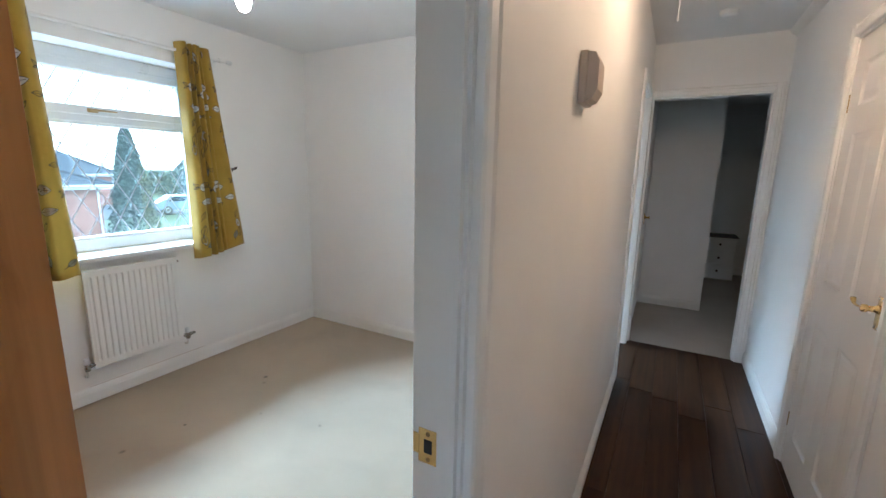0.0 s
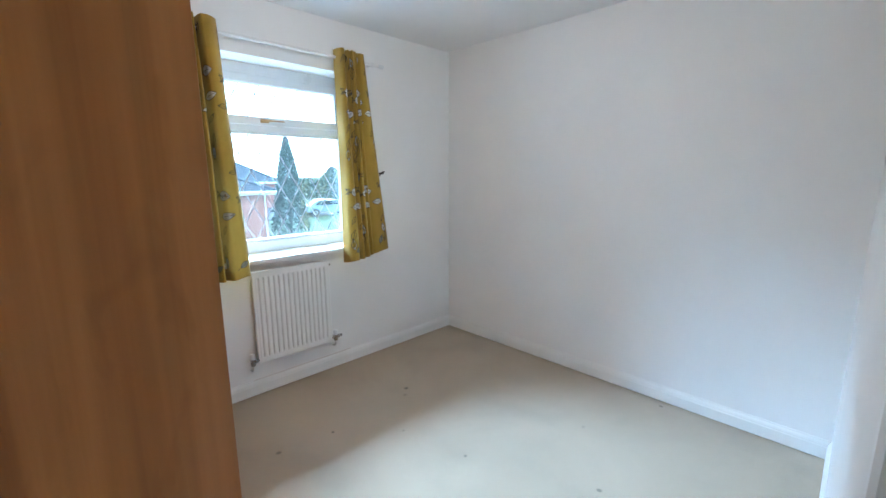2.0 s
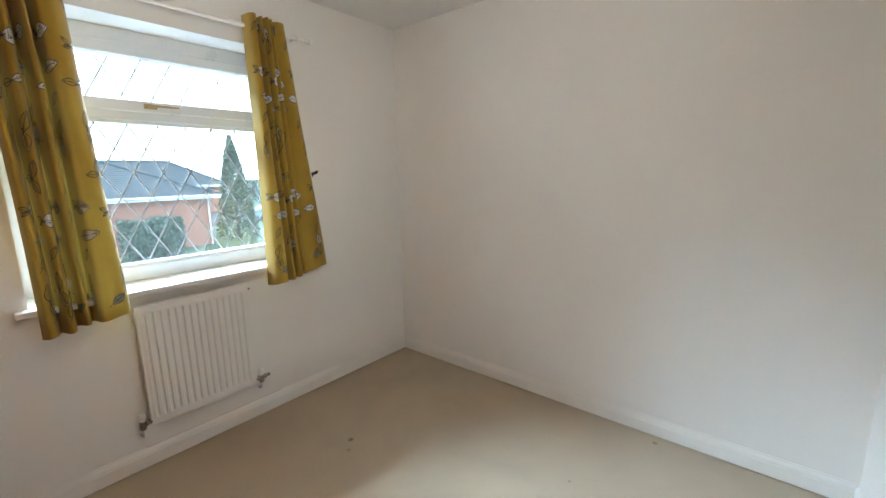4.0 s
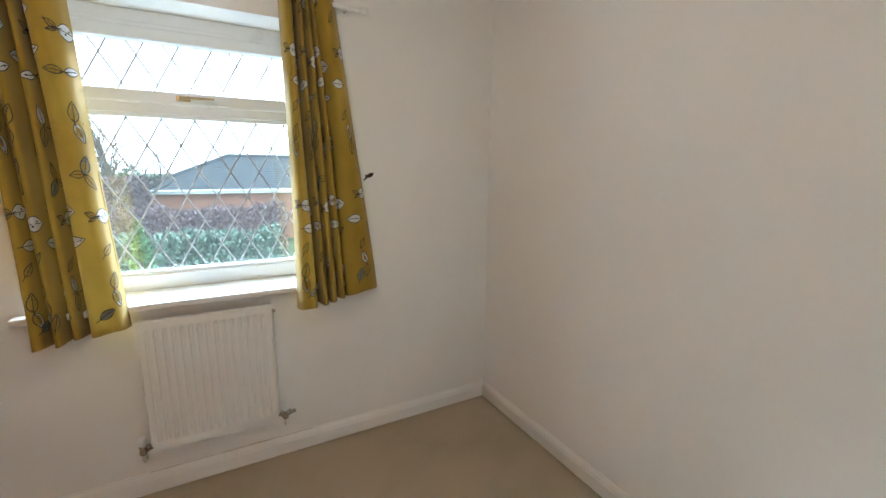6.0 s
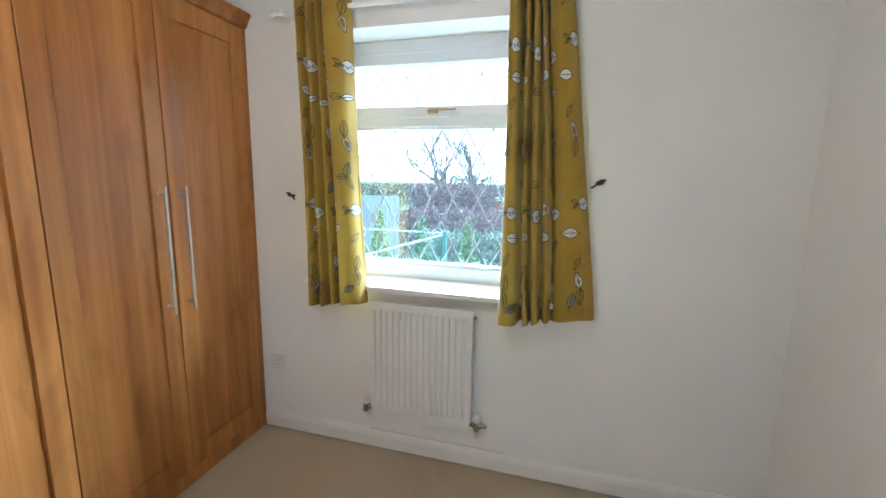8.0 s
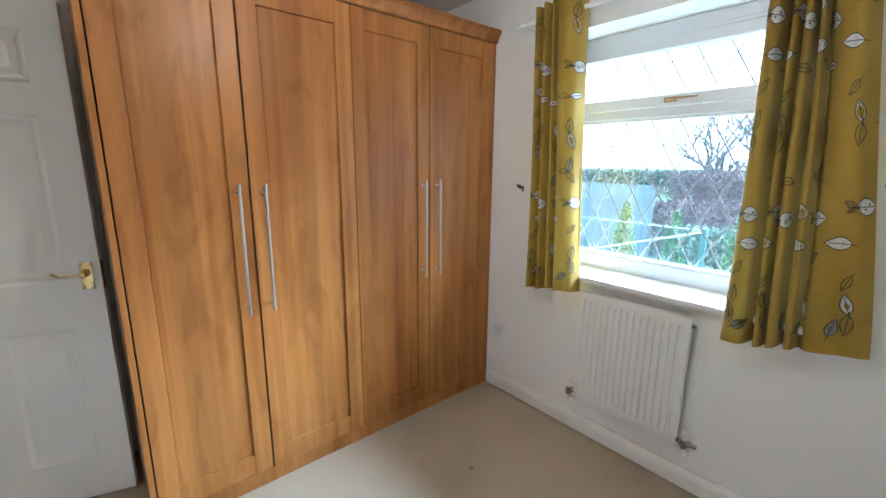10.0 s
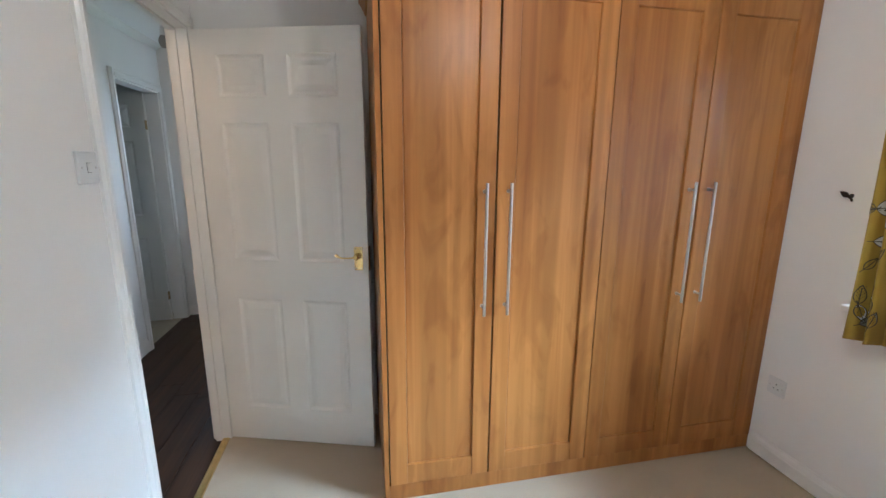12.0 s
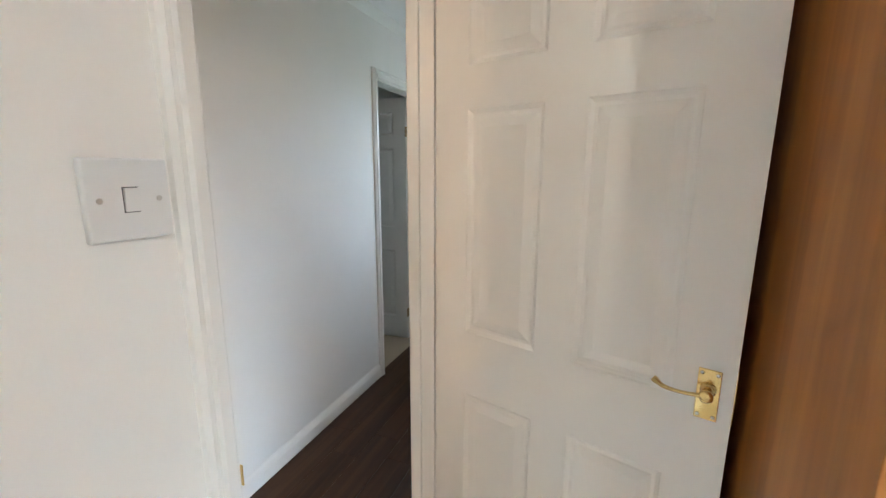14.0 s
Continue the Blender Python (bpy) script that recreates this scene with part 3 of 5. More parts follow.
# window --------------------------------------------------------------------
def rect_frame(bm, x0, x1, y0, y1, z0, z1, w, bevel=0.004, wb=None):
    """Four rails round an opening; w: their width."""
    wb = w if wb is None else wb
    box(bm, x0, x1, y0, y0 + w, z0, z1, bevel)
    box(bm, x0, x1, y1 - w, y1, z0, z1, bevel)
    box(bm, x0, x1, y0 + w - 0.002, y1 - w + 0.002, z1 - w, z1, bevel)
    box(bm, x0, x1, y0 + w - 0.002, y1 - w + 0.002, z0, z0 + wb, bevel)


def window(name, y0, y1, z0, z1, tz, full=True):
    """A white plastic window in the wall along y: frame, top sash, leaded glass, sill."""
    w = tagged(new(name), "white plastic casement window with diamond leaded glass", "window", kind="structure")
    w.location = (WX - 0.2, (y0 + y1) / 2, z0)
    fx0, fx1 = WX - 0.255, WX - 0.190
    bm = bmesh.new()
    rect_frame(bm, fx0, fx1, y0, y1, z0, z1, 0.050, wb=0.072)
    box(bm, fx0, fx1 + 0.006, y0 + 0.048, y1 - 0.048, z1 - 0.074, z1 - 0.048, 0.004)
    box(bm, fx0, fx1, y0 + 0.048, y1 - 0.048, tz - 0.030, tz + 0.020, 0.004)
    # glazing beads of the fixed light
    rect_frame(bm, WX - 0.228, WX - 0.200, y0 + 0.048, y1 - 0.048, z0 + 0.070, tz - 0.028, 0.018, 0.005)
    part("window_frame", bm, UPVC, w)
    bm = bmesh.new()
    rect_frame(bm, fx0 + 0.012, fx1 + 0.012, y0 + 0.040, y1 - 0.040, tz + 0.012, z1 - 0.066, 0.055, 0.007)
    part("sash", bm, UPVC, w, "top-hung white sash")
    gx = WX - 0.220
    panes = ((y0 + 0.066, y1 - 0.066, z0 + 0.100, tz - 0.046), (y0 + 0.092, y1 - 0.092, tz + 0.064, z1 - 0.118))
    for a, b, c, d in panes:
        for off in (0.0, -0.018):
            p = part("pane", boxed(gx + off - 0.012, gx + off - 0.008, a - 0.012, b + 0.012, c - 0.012, d + 0.012), GLASS, w, "clear double-glazed pane")
            p.visible_shadow = False
    if full:
        node, dy, dz = (1.307, 1.68), 0.065, 0.1165
        bm = bmesh.new()
        for n_, (a, b, c, d) in enumerate(panes):
            zc = node[1] if n_ == 0 else 1.825
            for sgn in (-1, 1):
                for k in range(-30, 31):
                    # line: z = zc + sgn * (dz / dy) * (y - yc), yc stepping by one diamond
                    yc, m = node[0] + k * 2 * dy, sgn * dz / dy
                    pts = []
                    for y in (a, b):
                        z = zc + m * (y - yc)
                        if c <= z <= d:
                            pts.append((y, z))
                    for z in (c, d):
                        y = yc + (z - zc) / m
                        if a < y < b:
                            pts.append((y, z))
                    if len(pts) >= 2:
                        pts.sort()
                        (ya, za), (yb, zb) = pts[0], pts[-1]
                        if abs(yb - ya) < 0.01:
                            continue
                        v = Vector((0, yb - ya, zb - za)).normalized()
                        nrm = Vector((0, -v.z, v.y)) * 0.0037
                        x = gx - 0.008 + (0.0006 if sgn > 0 else 0.0)
                        base = [Vector((x, ya, za)) + nrm, Vector((x, ya, za)) - nrm, Vector((x, yb, zb)) - nrm, Vector((x, yb, zb)) + nrm]
                        top = [q * 1.0 for q in base]
                        sh = Vector((0, -v.z, v.y)) * 0.0014
                        for q in ((ya, za), (yb, zb)):      # blobs standing for the dark shadow dots at the edge of the glass
                            cyl(bm, (x - 0.0004, *q), (x + 0.0030, *q), 0.0062, 0.0050, 8)
                        top = [base[0] - sh, base[1] + sh, base[2] + sh, base[3] - sh]
                        top = [q + Vector((0.0016, 0, 0)) for q in top]
                        vb = [bm.verts.new(q) for q in base]
                        vt = [bm.verts.new(q) for q in top]
                        bm.faces.new(vt)
                        bm.faces.new(vb[::-1])
                        for i in range(4):
                            bm.faces.new([vb[i], vb[(i + 1) % 4], vt[(i + 1) % 4], vt[i]])
        bmesh.ops.recalc_face_normals(bm, faces=bm.faces)
        part("leaded_lattice", bm, LEAD, w, "grey lead strips in a diamond lattice")
    return w


win = window("window_1", WIN[0], WIN[1], 0.905, WIN[3], 1.728)
window("window_2", 3.6, 4.9, 0.9, 2.1, 1.75, False)
# stay handle on the top sash
bm = bmesh.new()
hx = WX - 0.176
box(bm, hx, hx + 0.008, 1.245, 1.300, 1.756, 1.780, 0.002)
tube(bm, [(hx + 0.010, 1.262, 1.768), (hx + 0.022, 1.275, 1.768), (hx + 0.026, 1.30, 1.770), (hx + 0.026, 1.36, 1.770), (hx + 0.024, 1.395, 1.771)], [0.007, 0.007, 0.006, 0.005, 0.004], 10)
part("window_handle", bm, AGED_BRASS, win, "aged brass window handle")
# sill board
bm = bmesh.new()
box(bm, WX - 0.195, WX, WIN[0], WIN[1], 0.878, 0.905)
box(bm, WX - 0.001, WX + 0.056, WIN[0] - 0.045, WIN[1] + 0.045, 0.878, 0.905, 0.008, seg=3)
structure("window_sill", bm, GLOSS_WHITE)


# curtains, pole and hooks ----------------------------------------------------
POLE_X, POLE_Z = -2.805, 2.185
pole = thing("curtain_pole", (POLE_X, 1.3, POLE_Z), "slim white curtain pole above the window", "curtain pole")
part("pole", cyl(bmesh.new(), (POLE_X, 0.585, POLE_Z), (POLE_X, 2.015, POLE_Z), 0.0095, seg=20), GLOSS_WHITE, pole, smooth=False)
for y in (0.575, 2.025):
    bm = bmesh.new()
    s = 1 if y > 1 else -1
    lathe(bm, [(0.010, 0), (0.013, 0.004), (0.013, 0.012), (0.009, 0.016), (0.014, 0.024), (0.016, 0.034), (0.012, 0.044), (0.004, 0.048)], (POLE_X, y - s * 0.012, POLE_Z), "Y" if s > 0 else "-Y", 18)
    part("finial", bm, PLASTIC, pole, "small clear white finial")
for y in (0.602, 1.965):
    bm = bmesh.new()
    cyl(bm, (WX, y, POLE_Z), (WX + 0.006, y, POLE_Z), 0.019, seg=18)
    cyl(bm, (WX, y, POLE_Z), (POLE_X - 0.002, y, POLE_Z), 0.006, seg=12)
    lathe(bm, [(0.015, -0.007), (0.0155, 0), (0.015, 0.007)], (POLE_X, y, POLE_Z), "Y", 18)
    part("bracket", bm, GLOSS_WHITE, pole, "white pole bracket")


class Cloth:
    """A hanging curtain: u runs along the fabric, v from the hem (0) to the top (1). folds: (share of the hung width, depth) pairs."""

    def __init__(self, top, bottom, z_top, z_hem, folds, rings, phase):
        self.top, self.bottom, self.zt, self.zh, self.rings, self.phase = top, bottom, z_top, z_hem, rings, phase
        fine = []
        n = len(folds)
        for i in range(n - 1):
            p = [folds[max(i - 1, 0)], folds[i], folds[i + 1], folds[min(i + 2, n - 1)]]
            for k in range(12):
                t = k / 12
                fine.append(tuple(0.5 * (2 * b + (c - a) * t + (2 * a - 5 * b + 4 * c - d) * t * t + (3 * b - a - 3 * c + d) * t ** 3) for a, b, c, d in zip(*p)))
        fine.append(folds[-1])
        w = abs(bottom[1] - bottom[0])
        run = [0.0]
        for a, b in zip(fine, fine[1:]):
            run.append(run[-1] + math.hypot((b[0] - a[0]) * w, b[1] - a[1]))
        self.run = [r / run[-1] for r in run]
        self.s, self.x = [f[0] for f in fine], [f[1] * (1.8 if f[1] > 0 else 1.25) for f in fine]

    def at(self, u, v, off=0.0):
        ya = self.bottom[0] + (self.top[0] - self.bottom[0]) * v ** 1.15
        yb = self.bottom[1] + (self.top[1] - self.bottom[1]) * v ** 1.15
        u = min(max(u + 0.010 * (1 - v) * math.sin(6 * u + self.phase), 0.0), 1.0) if 0.02 < u < 0.98 else u
        s, d = float(np.interp(u, self.run, self.s)), float(np.interp(u, self.run, self.x))
        soft = 0.90 + 0.12 * math.sin(2.6 * v + 5 * s + self.phase)
        y = ya + (yb - ya) * s + 0.005 * math.sin(4.2 * v + 9 * s)
        x = POLE_X + d * soft + 0.008 * math.sin(2.3 * v + 4 * s + self.phase) * (1 - v)
        zh = self.zh[0] + (self.zh[1] - self.zh[0]) * s + 0.10 * d + 0.004 * math.sin(17 * s)
        return Vector((max(x, WX + 0.012), y, zh + (self.zt - zh) * v))

    def normal(self, u, v):
        e = 0.004
        n = (self.at(u + e, v) - self.at(u - e, v)).cross(self.at(u, v + e) - self.at(u, v - e))
        n.normalize()
        return n if n.x > 0 or abs(n.x) < 1e-9 else n

    def sheet(self, nu, nv):
        bm = bmesh.new()
        grid = [[bm.verts.new(self.at(i / nu, j / nv)) for i in range(nu + 1)] for j in range(nv + 1)]
        for j in range(nv):
            for i in range(nu):
                bm.faces.new([grid[j][i], grid[j][i + 1], grid[j + 1][i + 1], grid[j + 1][i]])
        return bm

    def length(self, v, n=160):
        return sum((self.at((i + 1) / n, v) - self.at(i / n, v)).length for i in range(n))


def leaf_outline(length, width, n=9, lean=0.0):
    a = [(t, width * math.sin(math.pi * t ** 0.85) * (1 - 0.12 * t)) for t in [i / n for i in range(n + 1)]]
    up = [(length * t, w / 2 + lean * t * (1 - t)) for t, w in a]
    dn = [(length * t, -w / 2 + lean * t * (1 - t)) for t, w in a]
    return up, dn


def print_on(cloth, bm, shape, u, v, ang, w_u, h_v, front):
    """shape: triangles or quads of (s, t, material, lift) in metres about the middle, laid on the cloth."""
    ca, sa = math.cos(ang), math.sin(ang)
    for poly, mat, lift in shape:
        vs = []
        for s_, t_ in poly:
            a, b = 1.3 * (s_ * ca - t_ * sa), 1.3 * (s_ * sa + t_ * ca)
            uu, vv = u + a / w_u, v + b / h_v
            if not (0.004 < uu < 0.996 and 0.004 < vv < 0.996):
                vs = None
                break
            vs.append(bm.verts.new(cloth.at(uu, vv) + cloth.normal(uu, vv) * front * lift))
        if vs:
            bm.faces.new(vs).material_index = mat


def leaf_shape(length, width, fill, ribs=0):
    """An outlined leaf with a midrib; fill: a material or None."""
    out = []
    up, dn = leaf_outline(length, width)
    if fill is not None:
        for i in range(len(up) - 1):
            out.append(([dn[i], dn[i + 1], up[i + 1], up[i]], fill, 0.0010))
    t = 0.0019
    for line, s in ((up, 1), (dn, -1)):
        for i in range(len(line) - 1):
            (xa, ya), (xb, yb) = line[i], line[i + 1]
            out.append(([(xa, ya - s * t), (xb, yb - s * t), (xb, yb + s * t * 0.5), (xa, ya + s * t * 0.5)][::s], 2, 0.0016))
    n = 6
    for i in range(n):
        xa, xb = -0.012 + (length * 0.86 + 0.012) * i / n, -0.012 + (length * 0.86 + 0.012) * (i + 1) / n
        out.append(([(xa, -0.0011), (xb, -0.0011), (xb, 0.0011), (xa, 0.0011)], 2, 0.0018))
    for k in range(ribs):
        x = length * (0.25 + 0.5 * k / max(1, ribs - 1))
        for s in (-1, 1):
            out.append(([(x, 0), (x + 0.012, s * width * 0.3), (x + 0.0132, s * width * 0.3), (x + 0.0014, 0)][::s], 2, 0.0018))
    return out


def dots(cx, cy, r, n=8):
    return [([(cx + r * math.cos(2 * math.pi * k / n), cy + r * math.sin(2 * math.pi * k / n)) for k in range(n)], 2, 0.0020)]


def turned(shape, ang, dx=0.0, dy=0.0):
    c, s = math.cos(ang), math.sin(ang)
    return [([(x * c - y * s + dx, x * s + y * c + dy) for x, y in p], m, l) for p, m, l in shape]


def motif(kind):
    if kind == 6:       # one fat bud with two dots and a small leaf behind it
        out = leaf_shape(0.056, 0.046, 0) + dots(0.020, -0.006, 0.0030) + dots(0.033, 0.006, 0.0030)
        return out + turned(leaf_shape(0.034, 0.018, None, 2), 2.6) + turned(leaf_shape(0.028, 0.012, None, 2), 3.5)
    if kind == 1:       # single filled leaf
        return leaf_shape(0.068, 0.036, 0, 2)
    if kind == 2:       # outline sprig with one grey leaf
        out = turned(leaf_shape(0.056, 0.030, 0, 3), -1.35)
        out += turned(leaf_shape(0.058, 0.030, None, 4), 1.40)
        out += [([(-0.045, -0.001), (0.026, -0.001), (0.026, 0.001), (-0.045, 0.001)], 2, 0.0018)]
        return out
    if kind == 5:       # sprig with a grey leaf above and an outlined one below
        out = turned(leaf_shape(0.056, 0.030, 1, 4), 1.2) + turned(leaf_shape(0.050, 0.024, None, 3), -1.1)
        out += turned(leaf_shape(0.044, 0.022, None, 2), 3.0)
        return out
    if kind == 3:       # pair of outlined leaves
        return turned(leaf_shape(0.050, 0.024, 0), 0.2) + dots(0.03, 0.006, 0.003) + turned(leaf_shape(0.055, 0.022, None, 2), 3.0)
    return turned(leaf_shape(0.046, 0.022, None, 2), 0.9)


def curtain(name, cloth, label, seed):
    e = thing(name, (POLE_X, (cloth.top[0] + cloth.top[1]) / 2, cloth.zt), label, "curtain", "window curtains")
    part("fabric", cloth.sheet(190, 40), CURTAIN, e, smooth=True)
    h = cloth.zt - (cloth.zh[0] + cloth.zh[1]) / 2
    w = cloth.length(0.4)
    rnd = random.Random(seed)
    bm = bmesh.new()
    cols = max(4, round(w / 0.155))
    upright = [(4, 0.94), (6, 0.81), (1, 0.72), (4, 0.63), (2, 0.54), (6, 0.35), (1, 0.265), (4, 0.19), (2, 0.105)]
    turned_about = [(2, 0.93), (6, 0.78), (3, 0.68), (2, 0.56), (5, 0.43), (6, 0.325), (4, 0.22), (2, 0.125)]
    for c in range(cols):
        for k, v in (turned_about if c % 2 else upright):
            u = (c + 0.5) / cols + rnd.uniform(-0.012, 0.012)
            print_on(cloth, bm, motif(k), u, v + rnd.uniform(-0.006, 0.006), rnd.uniform(-0.2, 0.2) + (math.pi if c % 4 > 1 and k != 6 else 0), w, h, 1)
    for k in range(max(3, round(w / 0.17))):        # the darker border leaves at the hem
        u = (k + 0.5) * 0.17 / w
        print_on(cloth, bm, turned(leaf_shape(0.050, 0.028, 1, 4), 0.5 + 0.8 * (k % 2)), u, 0.045, 0.0, w, h, 1)
    part("printed_leaves", bm, [PRINT_WHITE, PRINT_GREY, PRINT_DARK], e, "white and grey leaf print with charcoal outlines", kind="stuff")
    n_e = cloth.rings
    for k in range(n_e):
        bm = bmesh.new()
        u = (k + 0.5) / n_e
        p = cloth.at(u, (POLE_Z - cloth.zh[0]) / (cloth.zt - cloth.zh[0]))
        q = Vector((1, 0.25 * (-1) ** k, 0))
        lathe(bm, [(0.020, -0.002), (0.024, 0.0), (0.026, 0.003), (0.024, 0.006), (0.019, 0.006)], (POLE_X + 0.012 * (-1) ** k, p.y, POLE_Z), "Y", 20)
        part("eyelet", bm, CHROME, e, "dull metal eyelet ring", True)
    return e


# normals of the sheet face the room when u runs along +y and v up
FOLDS_A = [(0.0, -0.01), (0.05, 0.028), (0.13, 0.022), (0.19, -0.030), (0.25, 0.030), (0.33, 0.036), (0.385, -0.040), (0.42, -0.030), (0.46, 0.034), (0.52, 0.030),
           (0.565, -0.052), (0.60, -0.050), (0.625, 0.030), (0.70, 0.046), (0.84, 0.044), (0.95, 0.022), (1.0, -0.020)]
FOLDS_B = [(0.0, -0.015), (0.03, 0.030), (0.12, 0.044), (0.19, 0.028), (0.225, -0.052), (0.25, -0.048), (0.275, 0.030), (0.33, 0.026), (0.355, -0.028), (0.38, 0.036),
           (0.44, 0.034), (0.47, -0.036), (0.50, 0.022), (0.545, 0.028), (0.575, -0.034), (0.62, -0.004), (0.75, 0.016), (0.90, 0.012), (1.0, -0.020)]
curtain("curtain", Cloth((0.690, 0.952), (0.712, 1.014), 2.235, (0.785, 0.828), FOLDS_A, 8, 2.2), "short mustard cotton curtain with a leaf print, hanging straight", 3)
curtain("curtain", Cloth((1.668, 1.900), (1.668, 2.078), 2.235, (0.800, 0.855), FOLDS_B, 8, 0.6), "short mustard cotton curtain with a leaf print, flaring towards its hem", 8)


def tieback(y, z, s):
    """s: the side that lies away from the window."""
    bm = bmesh.new()
    lathe(bm, [(0.009, 0), (0.009, 0.003), (0.004, 0.005), (0.004, 0.020)], (WX, y + s * 0.006, z + 0.004), "X", 14)
    pts = [(WX + 0.019, y + s * 0.006, z + 0.004), (WX + 0.020, y - s * 0.006, z - 0.006), (WX + 0.024, y - s * 0.014, z - 0.013), (WX + 0.032, y - s * 0.019, z - 0.014), (WX + 0.036, y - s * 0.018, z - 0.009)]
    tube(bm, pts, [0.0042, 0.004, 0.0038, 0.0034, 0.0028], 8)
    # engraved leaf plate
    up, dn = leaf_outline(0.042, 0.023, 8)
    ca, sa = 0.86, 0.51
    for lift, shrink in ((0.0, 1.0), (0.0022, 0.62)):
        def lay(x, w):
            return (WX + 0.020 + lift, y + s * (0.002 + x * ca - w * shrink * sa), z + x * sa + w * shrink * ca)
        a = [bm.verts.new(lay(x, w)) for x, w in up + dn[::-1][1:-1]]
        b = [bm.verts.new(v.co - Vector((0.003, 0, 0))) for v in a]
        bm.faces.new(a)
        bm.faces.new(b[::-1])
        for i in range(len(a)):
            bm.faces.new([a[i], a[(i + 1) % len(a)], b[(i + 1) % len(a)], b[i]])
    bmesh.ops.recalc_face_normals(bm, faces=bm.faces)
    return tagged(part("curtain_hook", bm, BRONZE), "small dark bronze leaf-shaped tieback hook on the wall", "curtain hook", "curtain hooks")


tieback(0.583, 1.332, -1)
tieback(2.048, 1.425, 1)


# radiator --------------------------------------------------------------------
def radiator(at, width, height, ribs, label, flip=False):
    """A single panel radiator on a wall along y; at: its lower near corner against the wall."""
    x, y0, z0 = at
    e = thing("radiator", (x, y0 + width / 2, z0), label, "radiator")
    s = -1 if flip else 1
    bm = bmesh.new()
    y1, z1 = y0 + width, z0 + height
    # outline across the panel: shallow flutes
    prof = [(0.0, 0.0)]
    edge = 0.022
    pitch = (width - 2 * edge) / ribs
    ys = [0.0, 0.004, edge * 0.55]
    ds = [0.006, 0.010, 0.010]
    for k in range(ribs):
        a = edge + k * pitch
        for f, d in ((0.04, 0.0125), (0.18, 0.0035), (0.44, 0.0035), (0.60, 0.0125), (0.80, 0.0130)):
            ys.append(a + f * pitch)
            ds.append(d)
    ys += [width - edge * 0.55, width - 0.004, width]
    ds += [0.010, 0.010, 0.006]
    zs = [(0.0, 0.0), (0.004, 0.35), (0.038, 0.35), (0.056, 1.0), (height - 0.056, 1.0), (height - 0.038, 0.35), (height - 0.004, 0.35), (height, 0.0)]
    xf = x + s * 0.040
    grid = []
    for z, blend in zs:
        row = []
        for yy, d in zip(ys, ds):
            flat = 0.010 if blend > 0 else 0.004
            dd = flat + (d - 0.010) * (1.0 if blend == 1.0 else 0.0)
            row.append(bm.verts.new((xf + s * dd, y0 + yy, z0 + z)))
        grid.append(row)
    for a, b in zip(grid, grid[1:]):
        for i in range(len(ys) - 1):
            bm.faces.new([a[i], a[i + 1], b[i + 1], b[i]])
    box(bm, xf - s * 0.012, xf + s * 0.002, y0 + 0.001, y1 - 0.001, z0 + 0.001, z1 - 0.001, 0.003)
    part("panel", bm, RADIATOR_WHITE, e)
    for yy in (y0 + 0.07, y1 - 0.07):
        for zz in (z0 + 0.08, z1 - 0.12):
            part("bracket", boxed(x, xf - s * 0.010, yy - 0.012, yy + 0.012, zz, zz + 0.05), RADIATOR_WHITE, e, "white wall bracket")
    bm = bmesh.new()
    lathe(bm, [(0.009, 0), (0.009, 0.010), (0.006, 0.012), (0.006, 0.018)], (xf - s * 0.004, y1 - 0.002, z1 - 0.035), "Y", 12)
    part("bleed_valve", bm, CHROME, e, "small chrome bleed valve")
    for side in (-1, 1):
        yv = (y0 - 0.034) if side < 0 else (y1 + 0.030)
        zv = z0 + 0.028
        bm = bmesh.new()
        cyl(bm, (xf, y0 + 0.004 if side < 0 else y1 - 0.004, zv), (xf, yv, zv), 0.0115, seg=14)
        lathe(bm, [(0.012, 0), (0.016, 0.002), (0.016, 0.012), (0.012, 0.014)], (xf, (y0 - 0.022) if side < 0 else (y1 + 0.008), zv), "Y", 6)
        lathe(bm, [(0.012, -0.030), (0.0155, -0.024), (0.0155, -0.008), (0.013, 0.0), (0.0155, 0.008), (0.0155, 0.016)], (xf, yv, zv), "Z", 14)
        if side > 0:
            lathe(bm, [(0.012, 0), (0.015, 0.006), (0.015, 0.020), (0.010, 0.024), (0.009, 0.046)], (xf, yv + 0.004, zv), "Y", 14)
        part("valve", bm, CHROME, e, "chrome radiator valve", True)
        bm = bmesh.new()
        lathe(bm, [(0.013, 0.014), (0.0155, 0.018), (0.016, 0.042), (0.013, 0.050), (0.004, 0.052)], (xf, yv, zv), "Z", 18)
        part("valve_cap", bm, PLASTIC, e, "white plastic valve cap")
        tail = part("pipe", tube(bmesh.new(), [(xf, yv, zv - 0.020), (xf, yv, zv - 0.050), (xf - s * 0.010, yv, zv - 0.068), (x, yv, zv - 0.074)], 0.0075, 12), GLOSS_WHITE, e, "white painted pipe tail", True)
    return e


radiator((WX, 1.026, 0.224), 0.527, 0.607, 15, "white enamel panel radiator with vertical flutes, hung below the window")
# radiator at the hall's end: built along y, then turned
hr = radiator((0, 0, 0.232), 0.38, 0.60, 11, "white enamel panel radiator at the end of the hall")
hr.matrix_world = pose(0.29, HALL_Y0, 0.232, 0, 0, 90)


